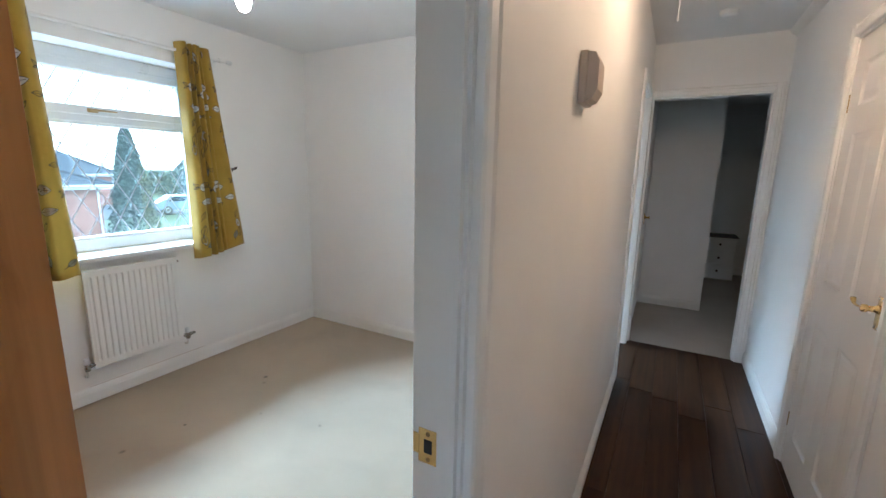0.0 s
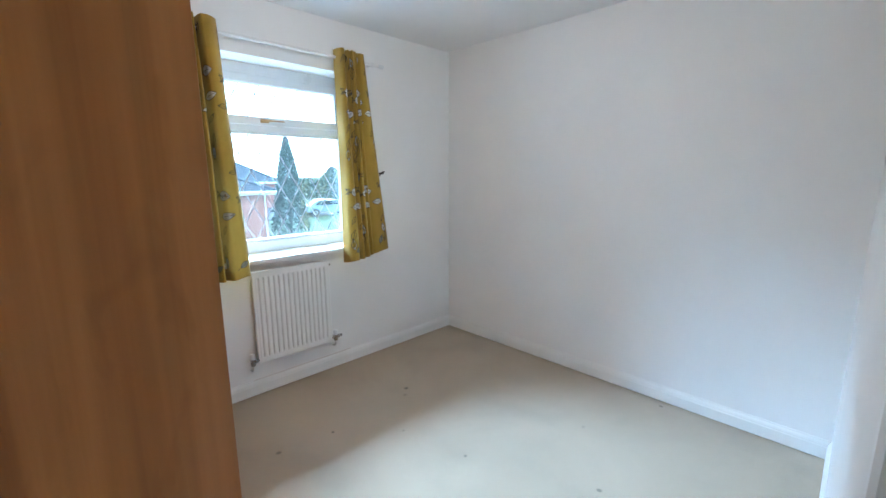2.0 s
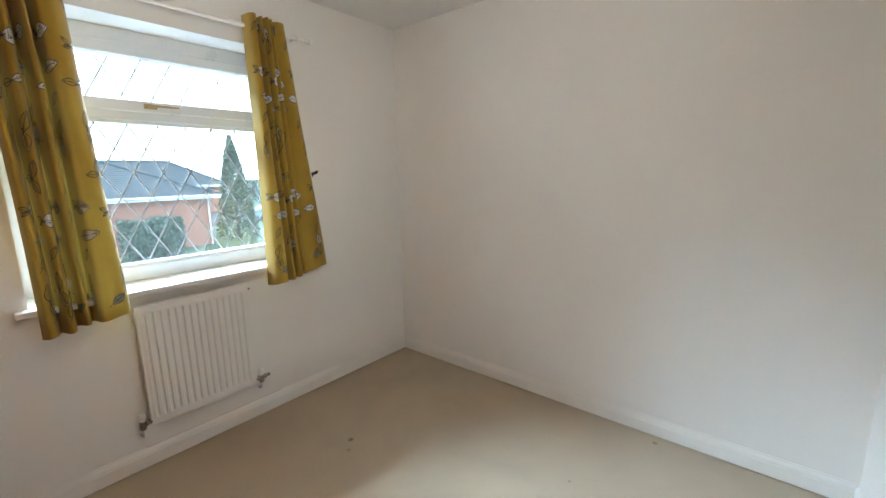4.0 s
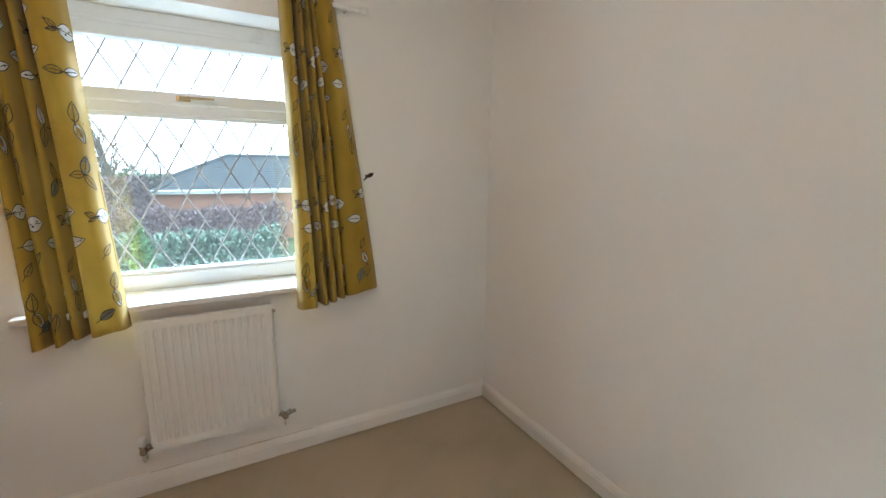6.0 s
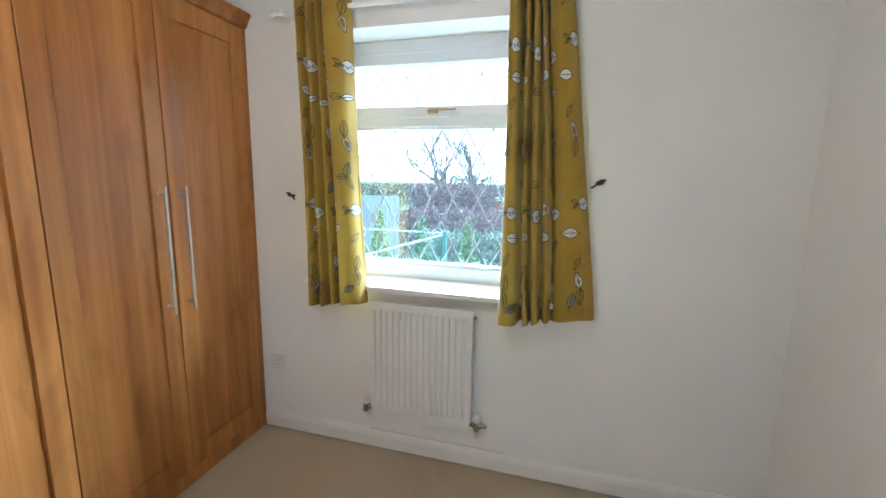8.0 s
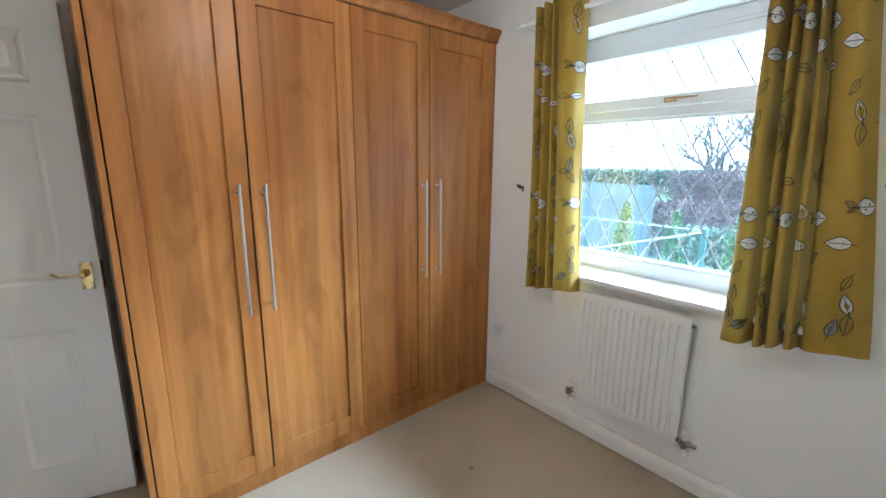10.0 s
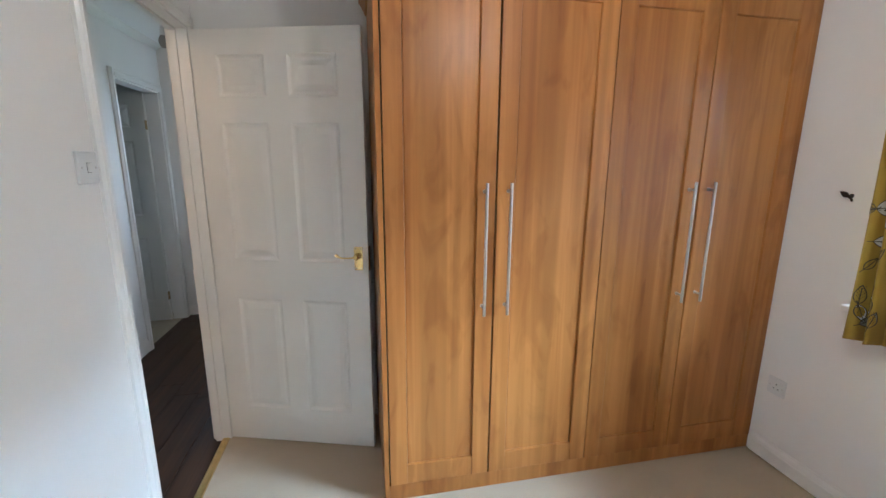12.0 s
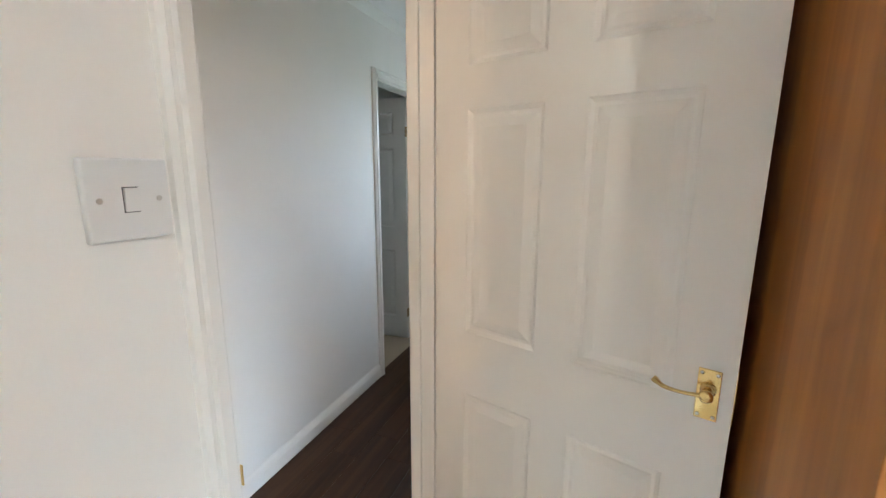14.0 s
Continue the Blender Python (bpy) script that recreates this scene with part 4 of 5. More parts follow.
# sockets and switches ----------------------------------------------------------
def faceplate(name, x, y, z, out, label, category, kind):
    e = thing(name, (x, y, z), label, category)
    bm = bmesh.new()
    box(bm, x, x + out * 0.009, y - 0.043, y + 0.043, z - 0.043, z + 0.043, 0.0028, seg=3)
    part("faceplate", bm, PLASTIC, e)
    f = x + out * 0.009
    for s in (-1, 1):
        bm = lathe(bmesh.new(), [(0.0031, 0), (0.0031, 0.0007), (0.0012, 0.0009)], (f, y + s * 0.030, z), "X" if out > 0 else "-X", 12)
        part("screw", bm, NICKEL, e, "steel fixing screw")
    if kind == "switch":
        # solid black block: the shade of the gap is put into its colour
        bm = bmesh.new()
        box(bm, f - out * 0.002, f + out * 0.0006, y - 0.0079, y + 0.0079, z - 0.0134, z + 0.0134)
        part("surround", bm, DARK_SLOT, e, "thin dark gap round the rocker")
        bm = bmesh.new()
        v = extrude(bm, [(0, -0.0125), (out * 0.0014, -0.0125), (out * 0.0040, 0.0125), (0, 0.0125)], (f, y - 0.0072, z), (f, y + 0.0072, z), (1, 0, 0))
        part("rocker", bm, PLASTIC, e, "small white rocker")
    else:
        # pin holes as solid blocks, their inner shade given by the black colour
        for yy, zz, a, b in ((y, z + 0.012, 0.002, 0.004), (y - 0.011, z - 0.010, 0.0032, 0.0018), (y + 0.011, z - 0.010, 0.0032, 0.0018)):
            part("slot", boxed(f - out * 0.001, f + out * 0.0005, yy - a, yy + a, zz - b, zz + b), DARK_SLOT, e, "dark pin slot")
        bm = boxed(f - out * 0.001, f + out * 0.003, y + 0.016, y + 0.028, z + 0.012, z + 0.030, 0.001)
        part("rocker", bm, PLASTIC, e, "small white rocker")
    return e


faceplate("light_switch", EX, 0.6000, 1.441, -1, "white plastic single light switch beside the door frame", "light switch", "switch")
faceplate("socket", WX, 0.430, 0.401, 1, "white plastic wall socket above the skirting board", "socket", "socket")
faceplate("light_switch", HX0, 2.955, 1.34, 1, "white plastic hall light switch beside a doorway", "light switch", "switch")

# strike plate on the doorway's lining
bm = bmesh.new()
sy = DOOR_B - 0.012
box(bm, EX + 0.004, EX + 0.040, sy - 0.0016, sy + 0.001, 0.996, 1.054, 0.0006)
box(bm, EX - 0.006, EX + 0.006, sy - 0.0016, sy + 0.0004, 1.009, 1.043, 0.0006)
st = part("strike_plate", bm, BRASS, None)
tagged(st, "polished brass strike plate on the door lining", "strike plate")
# no real hole: a block on the plate, black for the hole's shade
part("keep_hole", boxed(EX + 0.014, EX + 0.028, sy - 0.0020, sy, 1.014, 1.037), DARK_SLOT, st, "dark latch hole")
for z in (1.003, 1.047):
    part("screw", lathe(bmesh.new(), [(0.004, 0), (0.0036, 0.0010), (0.0015, 0.0014)], (EX + 0.021, sy - 0.0016, z), "-Y", 10), AGED_BRASS, st, "brass screw")

# sounder box on the hall wall
sounder = thing("alarm_sounder", (HX0, 1.159, 1.68), "aged cream plastic bell box on the hall wall", "alarm sounder")
bm = bmesh.new()
box(bm, HX0, HX0 + 0.020, 1.112, 1.206, 1.618, 1.742, 0.004)
part("backplate", bm, CREAM_PLASTIC, sounder)
bm = bmesh.new()
extrude(bm, [(0.018, -0.058), (0.034, -0.052), (0.046, -0.030), (0.046, 0.036), (0.036, 0.056), (0.018, 0.060)], (HX0, 1.118, 1.68), (HX0, 1.200, 1.68), (1, 0, 0))
part("cover", bm, CREAM_PLASTIC, sounder, "rounded cream cover")

# smoke detector and pull cord in the hall
det = thing("smoke_detector", (0.30, 3.25, CEIL), "small white round smoke detector on the hall ceiling", "smoke detector")
part("body", lathe(bmesh.new(), [(0.050, 0), (0.050, 0.010), (0.046, 0.024), (0.030, 0.032), (0.004, 0.033)], (0.30, 3.25, CEIL), "-Z", 28), PLASTIC, det)
cord = thing("pull_cord", (0.07, 1.62, CEIL), "thin white pull cord hanging from the loft hatch", "pull cord")
part("cord", cyl(bmesh.new(), (0.07, 1.62, 1.93), (0.07, 1.62, CEIL - 0.012), 0.0018, seg=8), PLASTIC, cord)
part("mount", lathe(bmesh.new(), [(0.020, 0), (0.018, 0.010), (0.006, 0.013)], (0.07, 1.62, CEIL), "-Z", 16), PLASTIC, cord)


def pendant(x, y, drop, mat, label, bulb="lit warm white bulb"):
    e = thing("pendant_light", (x, y, CEIL), label, "pendant light", "bare bulb pendants")
    part("ceiling_rose", lathe(bmesh.new(), [(0.040, 0), (0.040, 0.006), (0.030, 0.020), (0.010, 0.026)], (x, y, CEIL), "-Z", 28), PLASTIC, e)
    zb = CEIL - drop
    part("flex", cyl(bmesh.new(), (x, y, CEIL - 0.024), (x, y, zb + 0.118), 0.0032, seg=8), PLASTIC, e, "white twin flex")
    part("lamp_holder", lathe(bmesh.new(), [(0.006, 0.128), (0.014, 0.118), (0.017, 0.100), (0.019, 0.078), (0.019, 0.066)], (x, y, zb), "Z", 20), PLASTIC, e, "white plastic lamp holder")
    prof = [(0.0125, 0.070), (0.014, 0.060), (0.022, 0.046), (0.0285, 0.030), (0.0300, 0.018), (0.0275, 0.002), (0.020, -0.014), (0.010, -0.022), (0.002, -0.024)]
    part("bulb", lathe(bmesh.new(), prof[::-1], (x, y, zb + 0.012), "Z", 24), mat, e, bulb, True)
    return e


pendant(-1.5375, 1.2425, 0.345, BULB_GLOW, "bare lit bulb on a white flex in the bedroom")
pendant(0.315, 1.62, 0.22, HALL_GLOW, "bare lit bulb on a white flex in the hall")
pendant(0.325, -1.39, 0.225, COLD_BULB, "bare unlit bulb on a white flex in the dark hall", "grey unlit bulb")


# wardrobe --------------------------------------------------------------------
WF, WR = 0.336, -0.981            # front of the doors and the outer face of the end panel
WTOP = 2.150


def framed_door(x0, x1, z0, z1, yb, yf):
    """A framed door with a recessed centre panel; faces +y."""
    bm = bmesh.new()
    fw, fb = 0.074, 0.092
    xs = (x0, x0 + fw, x1 - fw, x1)
    zs = (z0, z0 + fb, z1 - fb, z1)
    box(bm, xs[0], xs[1], yb, yf, z0, z1, 0.0022)
    box(bm, xs[2], xs[3], yb, yf, z0, z1, 0.0022)
    box(bm, xs[1], xs[2], yb, yf - 0.0012, zs[0], zs[1], 0.0015)
    box(bm, xs[1], xs[2], yb, yf - 0.0012, zs[2], zs[3], 0.0015)
    return bm, xs, zs


def bevel_ring(bm, x0, x1, z0, z1, y_out, y_in, w):
    o = [bm.verts.new((x, y_out, z)) for x, z in ((x0, z0), (x1, z0), (x1, z1), (x0, z1))]
    i = [bm.verts.new((x, y_in, z)) for x, z in ((x0 + w, z0 + w), (x1 - w, z0 + w), (x1 - w, z1 - w), (x0 + w, z1 - w))]
    for k in range(4):
        bm.faces.new([o[k], i[k], i[(k + 1) % 4], o[(k + 1) % 4]])


ward = thing("wardrobe", ((WX + WR) / 2, Y0, 0), "fitted cherry-coloured four-door wardrobe with long steel bar handles", "wardrobe")
part("end_panel", boxed(WR - 0.020, WR, Y0 + 0.001, WF, 0.0, WTOP + 0.006, 0.0015), WARDROBE_WOOD, ward)
part("carcass", boxed(WX + 0.004, WR - 0.021, Y0 + 0.002, WF - 0.060, 0.002, WTOP), DARK_GAP, ward, "dark carcass behind the doors")
part("plinth", boxed(WX + 0.001, WR - 0.0205, WF - 0.025, WF - 0.006, 0.0, 0.074, 0.001), WARDROBE_WOOD, ward)
part("scribe_filler", boxed(WX + 0.001, WX + 0.032, WF - 0.024, WF - 0.003, 0.0745, WTOP + 0.005, 0.001), WARDROBE_WOOD, ward, "narrow upright filler against the wall")
bm = bmesh.new()
CORN = [(-0.03, 0.0), (0.004, 0.0), (0.010, 0.006), (0.014, 0.020), (0.030, 0.048), (0.036, 0.052), (0.036, 0.066), (-0.03, 0.066)]
va = []
zc = WTOP + 0.006
for o, u in CORN:
    va.append(((WX + 0.001, WF + o, zc + u), (WR + max(o, -0.03), WF + o, zc + u), (WR + max(o, -0.03), Y0 + 0.002, zc + u)))
rows = [[bm.verts.new(p[k]) for p in va] for k in range(3)]
for a, b in zip(rows, rows[1:]):
    for i in range(len(CORN)):
        bm.faces.new([a[i], a[(i + 1) % len(CORN)], b[(i + 1) % len(CORN)], b[i]])
bm.faces.new(rows[0])
bm.faces.new(rows[-1][::-1])
bmesh.ops.recalc_face_normals(bm, faces=bm.faces)
part("cornice", bm, WARDROBE_WOOD, ward, "stepped cornice along the top")
part("top_board", boxed(WX + 0.001, WR - 0.03, Y0 + 0.002, WF - 0.032, WTOP + 0.001, WTOP + 0.015), WARDROBE_WOOD, ward)
edges = [WR - 0.0215, -1.447, -1.925, -2.375, WX + 0.033]
for k in range(4):
    x1, x0 = edges[k] - (0.0034, 0.0036, 0.0022, 0.0030)[k], edges[k + 1] + (0.0036, 0.0022, 0.0030, 0.0022)[k]
    bm, xs, zs = framed_door(x0, x1, 0.078, WTOP + 0.002, WF - 0.022, WF)
    bevel_ring(bm, xs[1], xs[2], zs[1], zs[2], WF - 0.001, WF - 0.0108, 0.0025)
    bevel_ring(bm, xs[1] + 0.0025, xs[2] - 0.0025, zs[1] + 0.0025, zs[2] - 0.0025, WF - 0.0108, WF - 0.0095, 0.0035)
    f = [bm.verts.new((x, WF - 0.0095, z)) for x, z in ((xs[1] + 0.006, zs[1] + 0.006), (xs[2] - 0.006, zs[1] + 0.006), (xs[2] - 0.006, zs[2] - 0.006), (xs[1] + 0.006, zs[2] - 0.006))]
    bm.faces.new(f[::-1])
    d = part("door", bm, WARDROBE_WOOD, ward, "tall framed door with a recessed centre panel")
    hx = (x0 + 0.046) if k in (0, 2) else (x1 - 0.046)
    bm = bmesh.new()
    cyl(bm, (hx, WF + 0.036, 0.847), (hx, WF + 0.036, 1.384), 0.0062, seg=16)
    part("handle_bar", bm, NICKEL, d, "long brushed steel bar", False)
    for z in (0.880, 1.351):
        bm = bmesh.new()
        cyl(bm, (hx, WF - 0.001, z), (hx, WF + 0.034, z), 0.0048, seg=12)
        cyl(bm, (hx, WF - 0.001, z), (hx, WF + 0.0015, z), 0.0075, seg=12)
        part("handle_post", bm, NICKEL, d, "short steel handle post")

# chest of drawers in the end room ------------------------------------------------
chest = thing("chest_of_drawers", (0.775, 7.15, 0), "white chest of three drawers with dark round knobs", "chest of drawers")
part("carcass", boxed(0.575, 0.975, 6.93, 7.34, 0.0, 0.60, 0.003), GLOSS_WHITE, chest)
part("top", boxed(0.565, 0.985, 6.905, 7.345, 0.601, 0.610, 0.002), BRONZE, chest, "thin dark top edge")
for k in range(3):
    z = 0.035 + k * 0.190
    d = part("drawer", boxed(0.590, 0.960, 6.912, 6.929, z, z + 0.178, 0.004), GLOSS_WHITE, chest, "white drawer front")
    part("knob", lathe(bmesh.new(), [(0.006, 0), (0.006, 0.010), (0.015, 0.016), (0.015, 0.024), (0.006, 0.028)], (0.775, 6.912, z + 0.09), "-Y", 16), BRONZE, d, "dark round knob")


# outside ---------------------------------------------------------------------
GROUND = -2.2
structure("ground", boxed(-400, 60, -300, 300, GROUND - 0.3, GROUND), GRASS)
structure("road", boxed(-46, -33, -120, 160, GROUND + 0.004, GROUND + 0.03), ASPHALT)


def bungalow(name, x0, x1, y0, y1, eave, ridge, walls, label, windows=True, end=4.0):
    """A hipped-roof bungalow; x1 is the front that faces the window."""
    e = thing(name, ((x0 + x1) / 2, (y0 + y1) / 2, GROUND), label, "house")
    o = 0.4
    bm = bmesh.new()
    wall_along_y(bm, x1 - 0.3, x1, y0, y1, GROUND, eave, [(y0 + 2.0, y0 + 3.6, GROUND + 0.9, eave - 0.35), (y0 + 5.6, y0 + 6.6, GROUND, eave - 0.3)] if windows else ())
    wall_along_x(bm, y0, y0 + 0.3, x0, x1 - 0.3, GROUND, eave)
    wall_along_x(bm, y1 - 0.3, y1, x0, x1 - 0.3, GROUND, eave)
    wall_along_y(bm, x0, x0 + 0.3, y0 + 0.3, y1 - 0.3, GROUND, eave)
    part("wall", bm, walls, e)
    if windows:
        for a, b, c, d in ((y0 + 2.0, y0 + 3.6, GROUND + 0.9, eave - 0.35), (y0 + 5.6, y0 + 6.6, GROUND + 0.02, eave - 0.3)):
            bm = bmesh.new()
            rect_frame(bm, x1 - 0.16, x1 - 0.09, a, b, c, d, 0.07, 0.0)
            box(bm, x1 - 0.16, x1 - 0.09, (a + b) / 2 - 0.035, (a + b) / 2 + 0.035, c + 0.07, d - 0.07)
            w = part("window", bm, UPVC, e, "white framed window")
            part("pane", boxed(x1 - 0.13, x1 - 0.12, a + 0.06, b - 0.06, c + 0.06, d - 0.06), CAR_GLASS, w, "dark glass")
    # roof: four slopes in stepped courses
    X0, X1, Y0_, Y1_ = x0 - o, x1 + o, y0 - o, y1 + o
    mx = (X0 + X1) / 2
    n = 18
    bm = bmesh.new()
    rings = []
    for k in range(n + 1):
        f = k / n
        z = eave + 0.10 + (ridge - eave - 0.10) * f
        rings.append((X0 + (mx - X0 - 0.02) * f, X1 - (X1 - mx - 0.02) * f, Y0_ + end * f, Y1_ - end * f, z))
    for a, b in zip(rings, rings[1:]):
        lift = 0.028
        lo = [bm.verts.new(p) for p in ((a[0], a[2], a[4] + lift), (a[1], a[2], a[4] + lift), (a[1], a[3], a[4] + lift), (a[0], a[3], a[4] + lift))]
        lb = [bm.verts.new(p) for p in ((a[0], a[2], a[4] - 0.005), (a[1], a[2], a[4] - 0.005), (a[1], a[3], a[4] - 0.005), (a[0], a[3], a[4] - 0.005))]
        hi = [bm.verts.new(p) for p in ((b[0], b[2], b[4]), (b[1], b[2], b[4]), (b[1], b[3], b[4]), (b[0], b[3], b[4]))]
        for i in range(4):
            bm.faces.new([lo[i], lo[(i + 1) % 4], hi[(i + 1) % 4], hi[i]])
            bm.faces.new([lb[i], lb[(i + 1) % 4], lo[(i + 1) % 4], lo[i]])
    roof = part("roof", bm, ROOF_TILE, e, "grey tiled hipped roof")
    bm = tube(bmesh.new(), [(mx, Y0_ + end - 0.1, ridge + 0.02), (mx, Y1_ - end + 0.1, ridge + 0.02)], 0.12, 8)
    part("ridge_tile", bm, ROOF_TILE, roof, "rounded ridge tiles", kind="stuff")
    for sx, sy_ in ((X1, Y0_), (X1, Y1_)):
        ty = Y0_ + end if sy_ == Y0_ else Y1_ - end
        part("hip_tile", tube(bmesh.new(), [(sx, sy_, eave + 0.12), (mx, ty, ridge + 0.03)], 0.10, 8), ROOF_TILE, roof, "rounded hip tiles", kind="stuff")
    bm = bmesh.new()
    rect = [(X1 - 0.02, X1, Y0_, Y1_), (X0, X1 - 0.021, Y0_, Y0_ + 0.02), (X0, X1 - 0.021, Y1_ - 0.02, Y1_)]
    for a in rect:
        box(bm, *a, eave - 0.10, eave + 0.09)
    box(bm, X0, X1 - 0.022, Y0_ + 0.021, Y1_ - 0.021, eave - 0.02, eave + 0.0)
    part("fascia", bm, UPVC, e, "white fascia and soffit boards")
    bm = tube(bmesh.new(), [(X1 + 0.06, Y0_, eave + 0.05), (X1 + 0.06, Y1_, eave + 0.05)], 0.055, 10)
    part("gutter", bm, UPVC, e, "white plastic gutter")
    bm = tube(bmesh.new(), [(X1 + 0.05, y1 - 0.15, eave + 0.02), (x1 + 0.08, y1 - 0.15, eave - 0.25), (x1 + 0.08, y1 - 0.15, GROUND)], 0.04, 10)
    part("downpipe", bm, UPVC, e, "white plastic downpipe")
    return e


bungalow("bungalow", -32.0, -24.4, -1.6, 9.7, 0.38, 2.2, BRICK, "salmon brick bungalow with a grey hipped roof and white gutters", windows=False)
bungalow("bungalow", -52.0, -45.0, 6.0, 19.0, 0.5, 2.9, BRICK, "far salmon brick bungalow with a grey hipped roof across the road")


def leaf_cloud(bm, rnd, centre, radii, count, size, shape="ball"):
    cx, cy, cz = centre
    for _ in range(count):
        if shape == "cone":
            h = rnd.random() ** 0.8
            r = (1 - h) ** 0.75 * rnd.uniform(0.72, 1.05)
            a = rnd.uniform(0, 2 * math.pi)
            p = Vector((cx + radii[0] * r * math.cos(a), cy + radii[1] * r * math.sin(a), cz + radii[2] * h))
        else:
            d = Vector((rnd.gauss(0, 1), rnd.gauss(0, 1), rnd.gauss(0, 1))).normalized() * rnd.uniform(0.55, 1.0) ** 0.5
            b = 1 + 0.25 * noise.noise(Vector((d.x * 2 + cx, d.y * 2 + cy, d.z * 2)))
            p = Vector((cx + radii[0] * d.x * b, cy + radii[1] * d.y * b, cz + radii[2] * d.z * b))
        e = Euler((rnd.uniform(-1, 1), rnd.uniform(-1, 1), rnd.uniform(0, 6.28)))
        s = size * rnd.uniform(0.6, 1.3)
        m = e.to_matrix()
        q = [p + m @ Vector(v) for v in ((-s, 0, 0), (0, -s * 0.45, s * 0.12), (s, 0, 0), (0, s * 0.45, s * 0.12))]
        bm.faces.new([bm.verts.new(v) for v in q])
    return bm


def limb(bm, rnd, a, direction, length, radius, depth, gnarl=0.20, taper=0.72):
    pts, p, d = [a], Vector(a), Vector(direction).normalized()
    n = 6
    for k in range(n):
        d = (d + Vector((rnd.uniform(-1, 1), rnd.uniform(-1, 1), rnd.uniform(-0.4, 0.7))) * gnarl).normalized()
        p = p + d * (length / n)
        pts.append(p.copy())
    tube(bm, pts, [radius * (1 - taper * k / n) * (1 + gnarl * 0.5 * math.sin(2.3 * k + depth)) for k in range(n + 1)], 6 if depth < 2 else 4)
    if depth < 4:
        for k in range(3, n + 1):
            for _ in range(2 if depth < 2 else 1):
                side = Vector((rnd.uniform(-1, 1), rnd.uniform(-1, 1), rnd.uniform(-0.1, 0.9))).normalized()
                limb(bm, rnd, pts[k], d * 0.7 + side * 0.8, length * rnd.uniform(0.42, 0.62), radius * (1 - taper * k / n) * 0.66, depth + 1, gnarl, taper)


def tree(name, x, y, height, seed, label, ivy=True, start=0, gnarl=0.20, taper=0.72, thick=0.040):
    rnd = random.Random(seed)
    e = thing(name, (x, y, GROUND), label, "tree")
    bm = bmesh.new()
    limb(bm, rnd, (x, y, GROUND), (rnd.uniform(-0.1, 0.1), rnd.uniform(-0.1, 0.1), 1), height * 0.60, height * thick, start, gnarl, taper)
    part("trunk", bm, BARK, e, "bare grey trunk and twisting branches")
    if ivy:
        bm = leaf_cloud(bmesh.new(), rnd, (x, y, GROUND + height * 0.42), (0.55, 0.55, height * 0.16), 700, 0.09)
        part("ivy", bm, CONIFER, e, "dark ivy leaves round the trunk", kind="stuff")
    return e


tree("tree", -21.5, -1.7, 6.6, 4, "bare twisted winter tree with ivy on its trunk", gnarl=0.36, taper=0.58, thick=0.031)
tree("tree", -22.5, -3.3, 6.9, 11, "bare spreading winter tree with ivy on its trunk", gnarl=0.36, taper=0.58, thick=0.031)
tree("tree", -30.0, 18.5, 8.5, 21, "thin bare winter tree behind the lawn", False)


def conifer(x, y, r, h, seed, label, leaf=CONIFER, count=5000, size=0.11):
    rnd = random.Random(seed)
    e = thing("conifer", (x, y, GROUND), label, "conifer")
    part("trunk", cyl(bmesh.new(), (x, y, GROUND), (x, y, GROUND + h * 0.8), 0.11, 0.03, 10), BARK, e, "hidden brown trunk")
    part("crown", leaf_cloud(bmesh.new(), rnd, (x, y, GROUND + 0.1), (r, r, h), count, size, "cone"), leaf, e, "dense green needle foliage", kind="stuff")
    return e


conifer(-25.0, 11.3, 1.15, 5.75, 31, "tall narrow green conifer beside the bungalow", count=7000)
conifer(-48.0, 27.5, 3.2, 4.4, 32, "far dark green conifer behind the lawn", count=3500, size=0.2)
conifer(-50.0, 34.5, 3.0, 5.2, 33, "broad far dark green conifer behind the lawn", count=3500, size=0.2)
conifer(-8.9, -0.75, 0.45, 2.75, 34, "bright green pointed shrub behind the garden rail", BRIGHT_LEAF, 2200, 0.06)
conifer(-9.2, 0.15, 0.45, 2.70, 35, "bright green pointed shrub beside the garden rail", BRIGHT_LEAF, 2200, 0.06)
conifer(-9.4, -1.9, 0.5, 2.85, 36, "bright green pointed shrub behind the railing", BRIGHT_LEAF, 2200, 0.06)


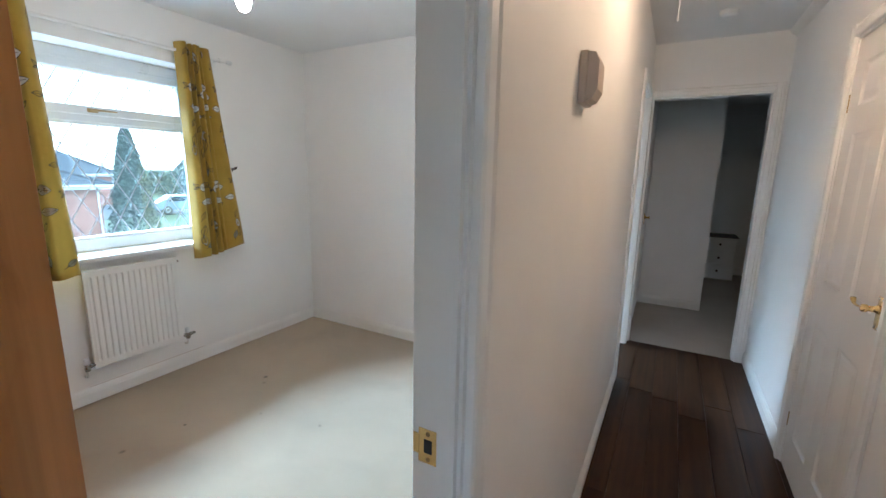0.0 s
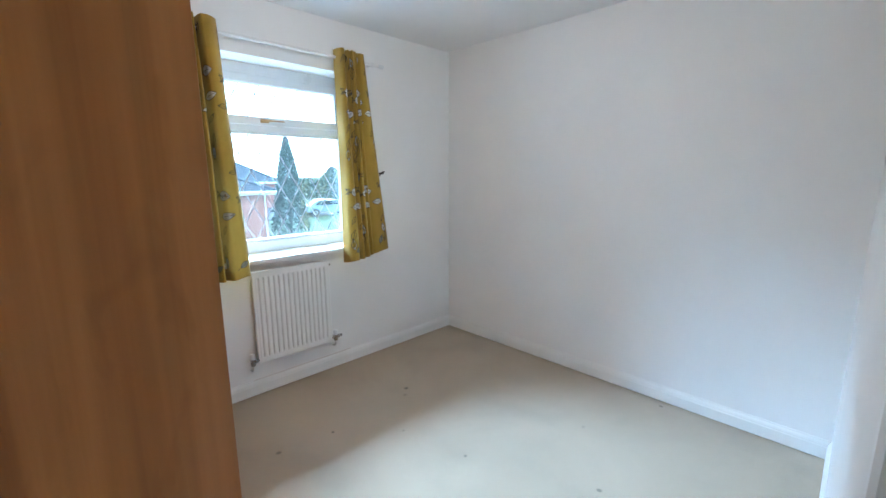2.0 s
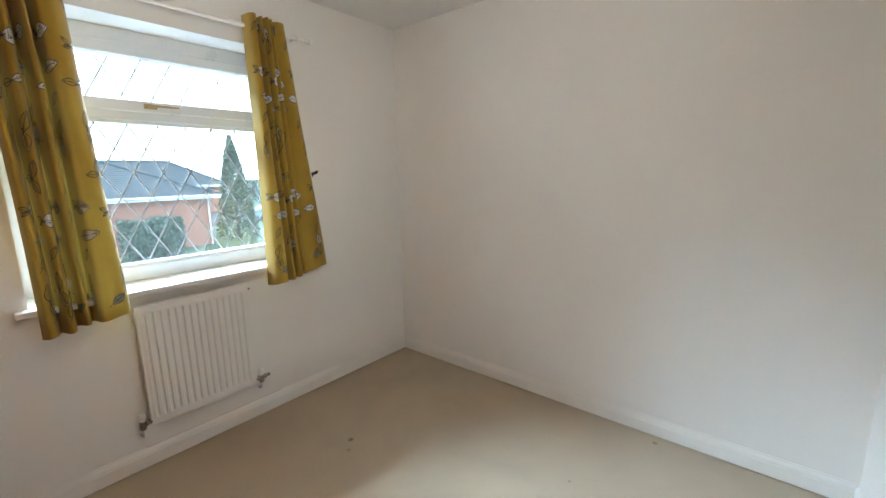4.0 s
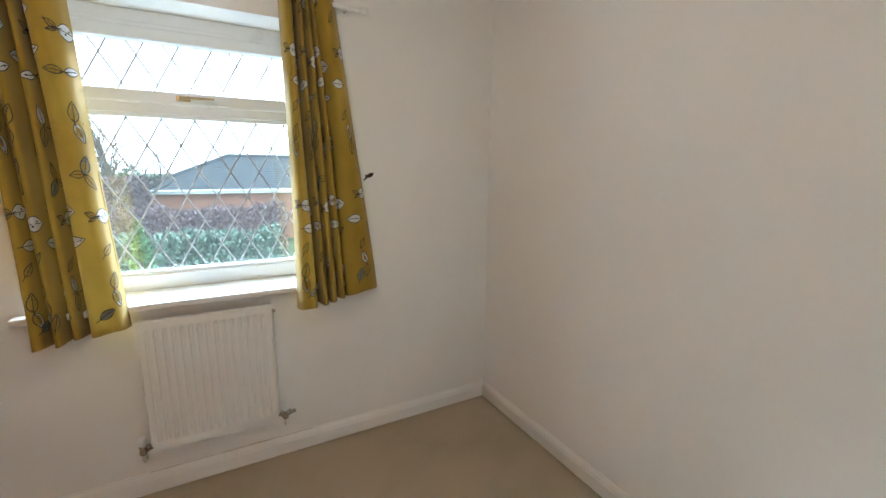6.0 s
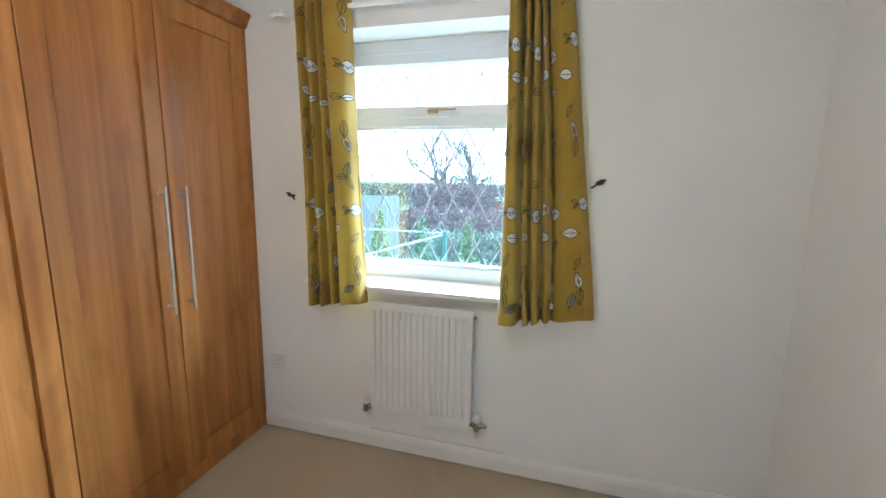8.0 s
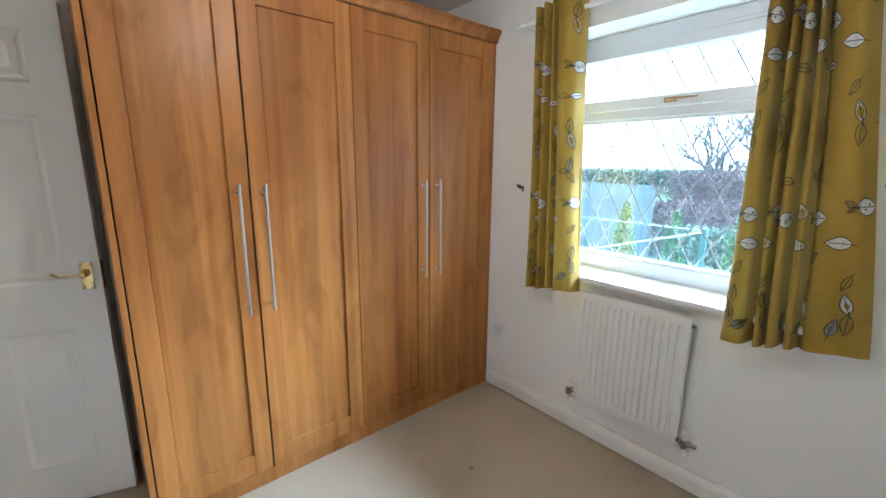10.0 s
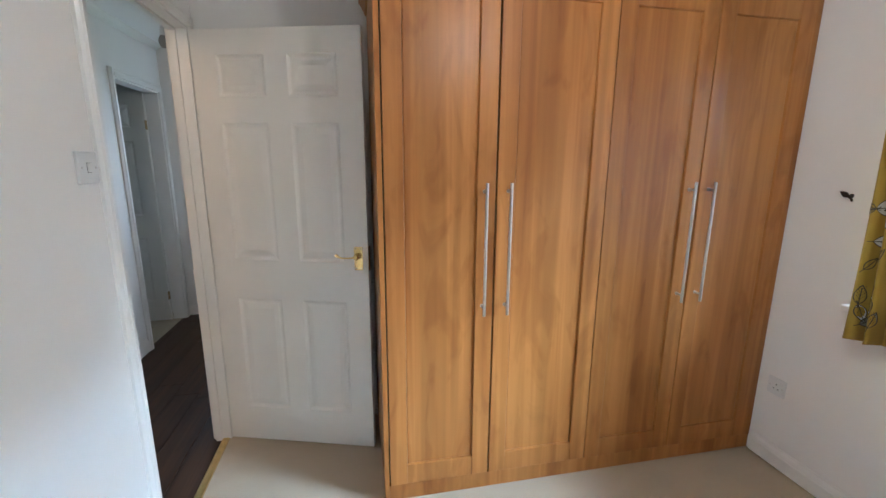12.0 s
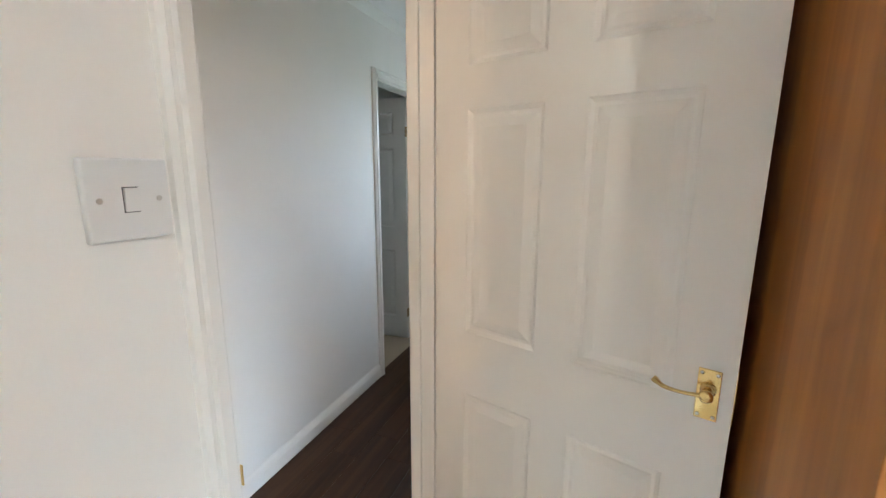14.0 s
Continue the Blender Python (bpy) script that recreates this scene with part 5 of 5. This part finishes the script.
def hedge(x, y0, y1, h, depth, leaf, seed, label, count=9000, size=0.09):
    rnd = random.Random(seed)
    e = thing("hedge", (x, (y0 + y1) / 2, GROUND), label, "hedge")
    bm = bmesh.new()
    for _ in range(count):
        y = rnd.uniform(y0, y1)
        top = h + 0.28 * noise.noise(Vector((y * 0.8, seed, 0))) + 0.12 * noise.noise(Vector((y * 3, seed, 2)))
        z = top * rnd.random() ** 0.6
        xx = x + depth * rnd.uniform(-0.5, 0.5) * (1 - 0.3 * z / h)
        s = size * rnd.uniform(0.5, 1.4)
        m = Euler((rnd.uniform(-1.4, 1.4), rnd.uniform(-1.4, 1.4), rnd.uniform(0, 6.28))).to_matrix()
        p = Vector((xx, y, GROUND + z))
        bm.faces.new([bm.verts.new(p + m @ Vector(v)) for v in ((-s, 0, 0), (0, -s * 0.4, 0), (s, 0, 0), (0, s * 0.4, 0))])
    part("foliage", bm, leaf, e, kind="stuff")
    bm = bmesh.new()
    for k in range(10):
        y = y0 + (y1 - y0) * (k + 0.5) / 10
        cyl(bm, (x, y, GROUND), (x + rnd.uniform(-0.1, 0.1), y + rnd.uniform(-0.3, 0.3), GROUND + h * 0.8), 0.03, 0.01, 6)
    part("stem", bm, BARK, e, "brown stems within the hedge", kind="stuff")
    return e


hedge(-16.5, -5.2, 3.4, 2.45, 1.6, RED_TWIG, 41, "reddish twiggy winter hedge in front of the bungalow", 22000, 0.07)
hedge(-14.8, -2.6, 3.0, 1.85, 1.0, CONIFER, 42, "low dark green hedge in front of the reddish one", 9000)
hedge(-19.6, -4.9, -0.9, 3.35, 1.8, RED_TWIG, 45, "tall reddish thicket round the winter trees", 12000, 0.07)
hedge(-22.6, 5.2, 7.6, 1.75, 1.3, CONIFER, 43, "rounded dark green bush beside the bungalow wall", 6000)
hedge(-60.0, -60.0, 70.0, 2.7, 6.0, CONIFER, 44, "far line of hazy dark green trees", 16000, 0.5)

fence = thing("fence", (-15.0, -8.0, GROUND), "dark stained close-boarded garden fence", "fence")
bm0 = boxed(-0.01, 0.01, -0.072, 0.072, 0, 3.0)
board = finish("board", bm0, FENCE_PAINT)
for k in range(46):
    ob = new("board", board)
    ob.parent = fence
    ob.location = (0.006 * (k % 2), 4.25 - 0.15 * k, 0)
for k in range(4):
    part("fence_post", boxed(-15.12, -15.02, -3.85 - 2.1 * k, -3.75 - 2.1 * k, GROUND, GROUND + 3.03), FENCE_PAINT, fence)

# teal garden rail
rail = thing("garden_rail", (-8.5, -1.3, GROUND), "teal painted metal rail with a pale top bar", "rail")
part("top_bar", tube(bmesh.new(), [(-8.5, -0.15, 0.42), (-8.5, -3.2, 0.42)], 0.013, 10), RAIL_METAL, rail, "pale top bar")
part("hand_bar", tube(bmesh.new(), [(-8.5, -0.15, 0.40), (-7.6, -1.35, 0.08), (-7.0, -2.2, -0.16)], 0.018, 10), RAIL_METAL, rail, "pale sloping hand bar")
for k in range(22):
    part("baluster", cyl(bmesh.new(), (-8.5, -0.22 - 0.135 * k, GROUND), (-8.5, -0.22 - 0.135 * k, 0.40), 0.012, seg=8), TEAL_METAL, rail)
part("end_post", boxed(-8.54, -8.46, -0.19, -0.11, GROUND, 0.46, 0.005), TEAL_METAL, rail, "square teal end post")


def car(x, y, turn, label):
    e = thing("car", (0, 0, 0), label, "car")
    bm = bmesh.new()
    side = [(-2.1, 0.35), (2.1, 0.35), (2.15, 0.62), (2.0, 0.80), (1.15, 0.92), (0.55, 1.36), (-0.95, 1.40), (-1.65, 0.98), (-2.08, 0.90), (-2.15, 0.6)]
    extrude(bm, side, (0, -0.85, 0), (0, 0.85, 0), (1, 0, 0))
    bmesh.ops.bevel(bm, geom=bm.edges[:], offset=0.06, segments=2, affect="EDGES")
    part("body", bm, CAR_PAINT, e)
    for s in (-1, 1):
        bm = bmesh.new()
        extrude(bm, [(0.95, 0.95), (0.50, 1.29), (-0.88, 1.32), (-1.40, 0.99)], (0, s * 0.845, 0), (0, s * 0.862, 0), (1, 0, 0))
        part("side_window", bm, CAR_GLASS, e, "dark side glass")
        for wx in (-1.35, 1.35):
            w = part("tyre", lathe(bmesh.new(), [(0.20, 0), (0.31, 0.0), (0.33, 0.04), (0.33, 0.16), (0.30, 0.20), (0.20, 0.20)], (wx, s * 0.67, 0.33), "Y" if s > 0 else "-Y", 20), RUBBER, e)
            part("rim", lathe(bmesh.new(), [(0.05, 0.10), (0.195, 0.10), (0.195, 0.19), (0.16, 0.205), (0.03, 0.19)], (wx, s * 0.67, 0.33), "Y" if s > 0 else "-Y", 14), NICKEL, w, "silver wheel rim")
    bm = bmesh.new()
    bm.faces.new([bm.verts.new(v) for v in ((1.14, -0.70, 0.955), (1.14, 0.70, 0.955), (0.62, 0.62, 1.345), (0.62, -0.62, 1.345))])
    part("windscreen", bm, CAR_GLASS, e, "dark windscreen")
    e.matrix_world = pose(x, y, GROUND + 0.03, 0, 0, turn)
    return e


car(-33.5, 18.6, 80, "silver car parked on the road beyond the lawn")

# hall laminate: long planks, joints shown
rnd = random.Random(5)
planks = {}
floor_hall = structure("floor_hall", boxed(-0.158, HX1 + 0.029, HALL_Y0, HALL_Y1 + 0.019, -0.02, -0.010), DARK_GAP)
PW, GAP = 0.148, 0.0016
x = -0.158
col = 0
while x < HX1 + 0.028:
    w = min(PW, HX1 + 0.029 - x) - GAP
    y = HALL_Y0 - rnd.uniform(0.1, 1.1)
    while y < HALL_Y1:
        ya, yb = max(y, HALL_Y0), min(y + 1.22, HALL_Y1 + 0.018)
        if yb - ya > 0.03:
            key = (round(w, 4), round(yb - ya, 3))
            if key not in planks:
                planks[key] = finish("plank", boxed(0, w, 0, yb - ya - GAP, -0.0098, 0.0, 0.0012, seg=1), LAMINATE)
            ob = new("plank", planks[key])
            ob.parent = floor_hall
            ob.location = (x, ya, 0)
        y += 1.22
    x += PW
    col += 1
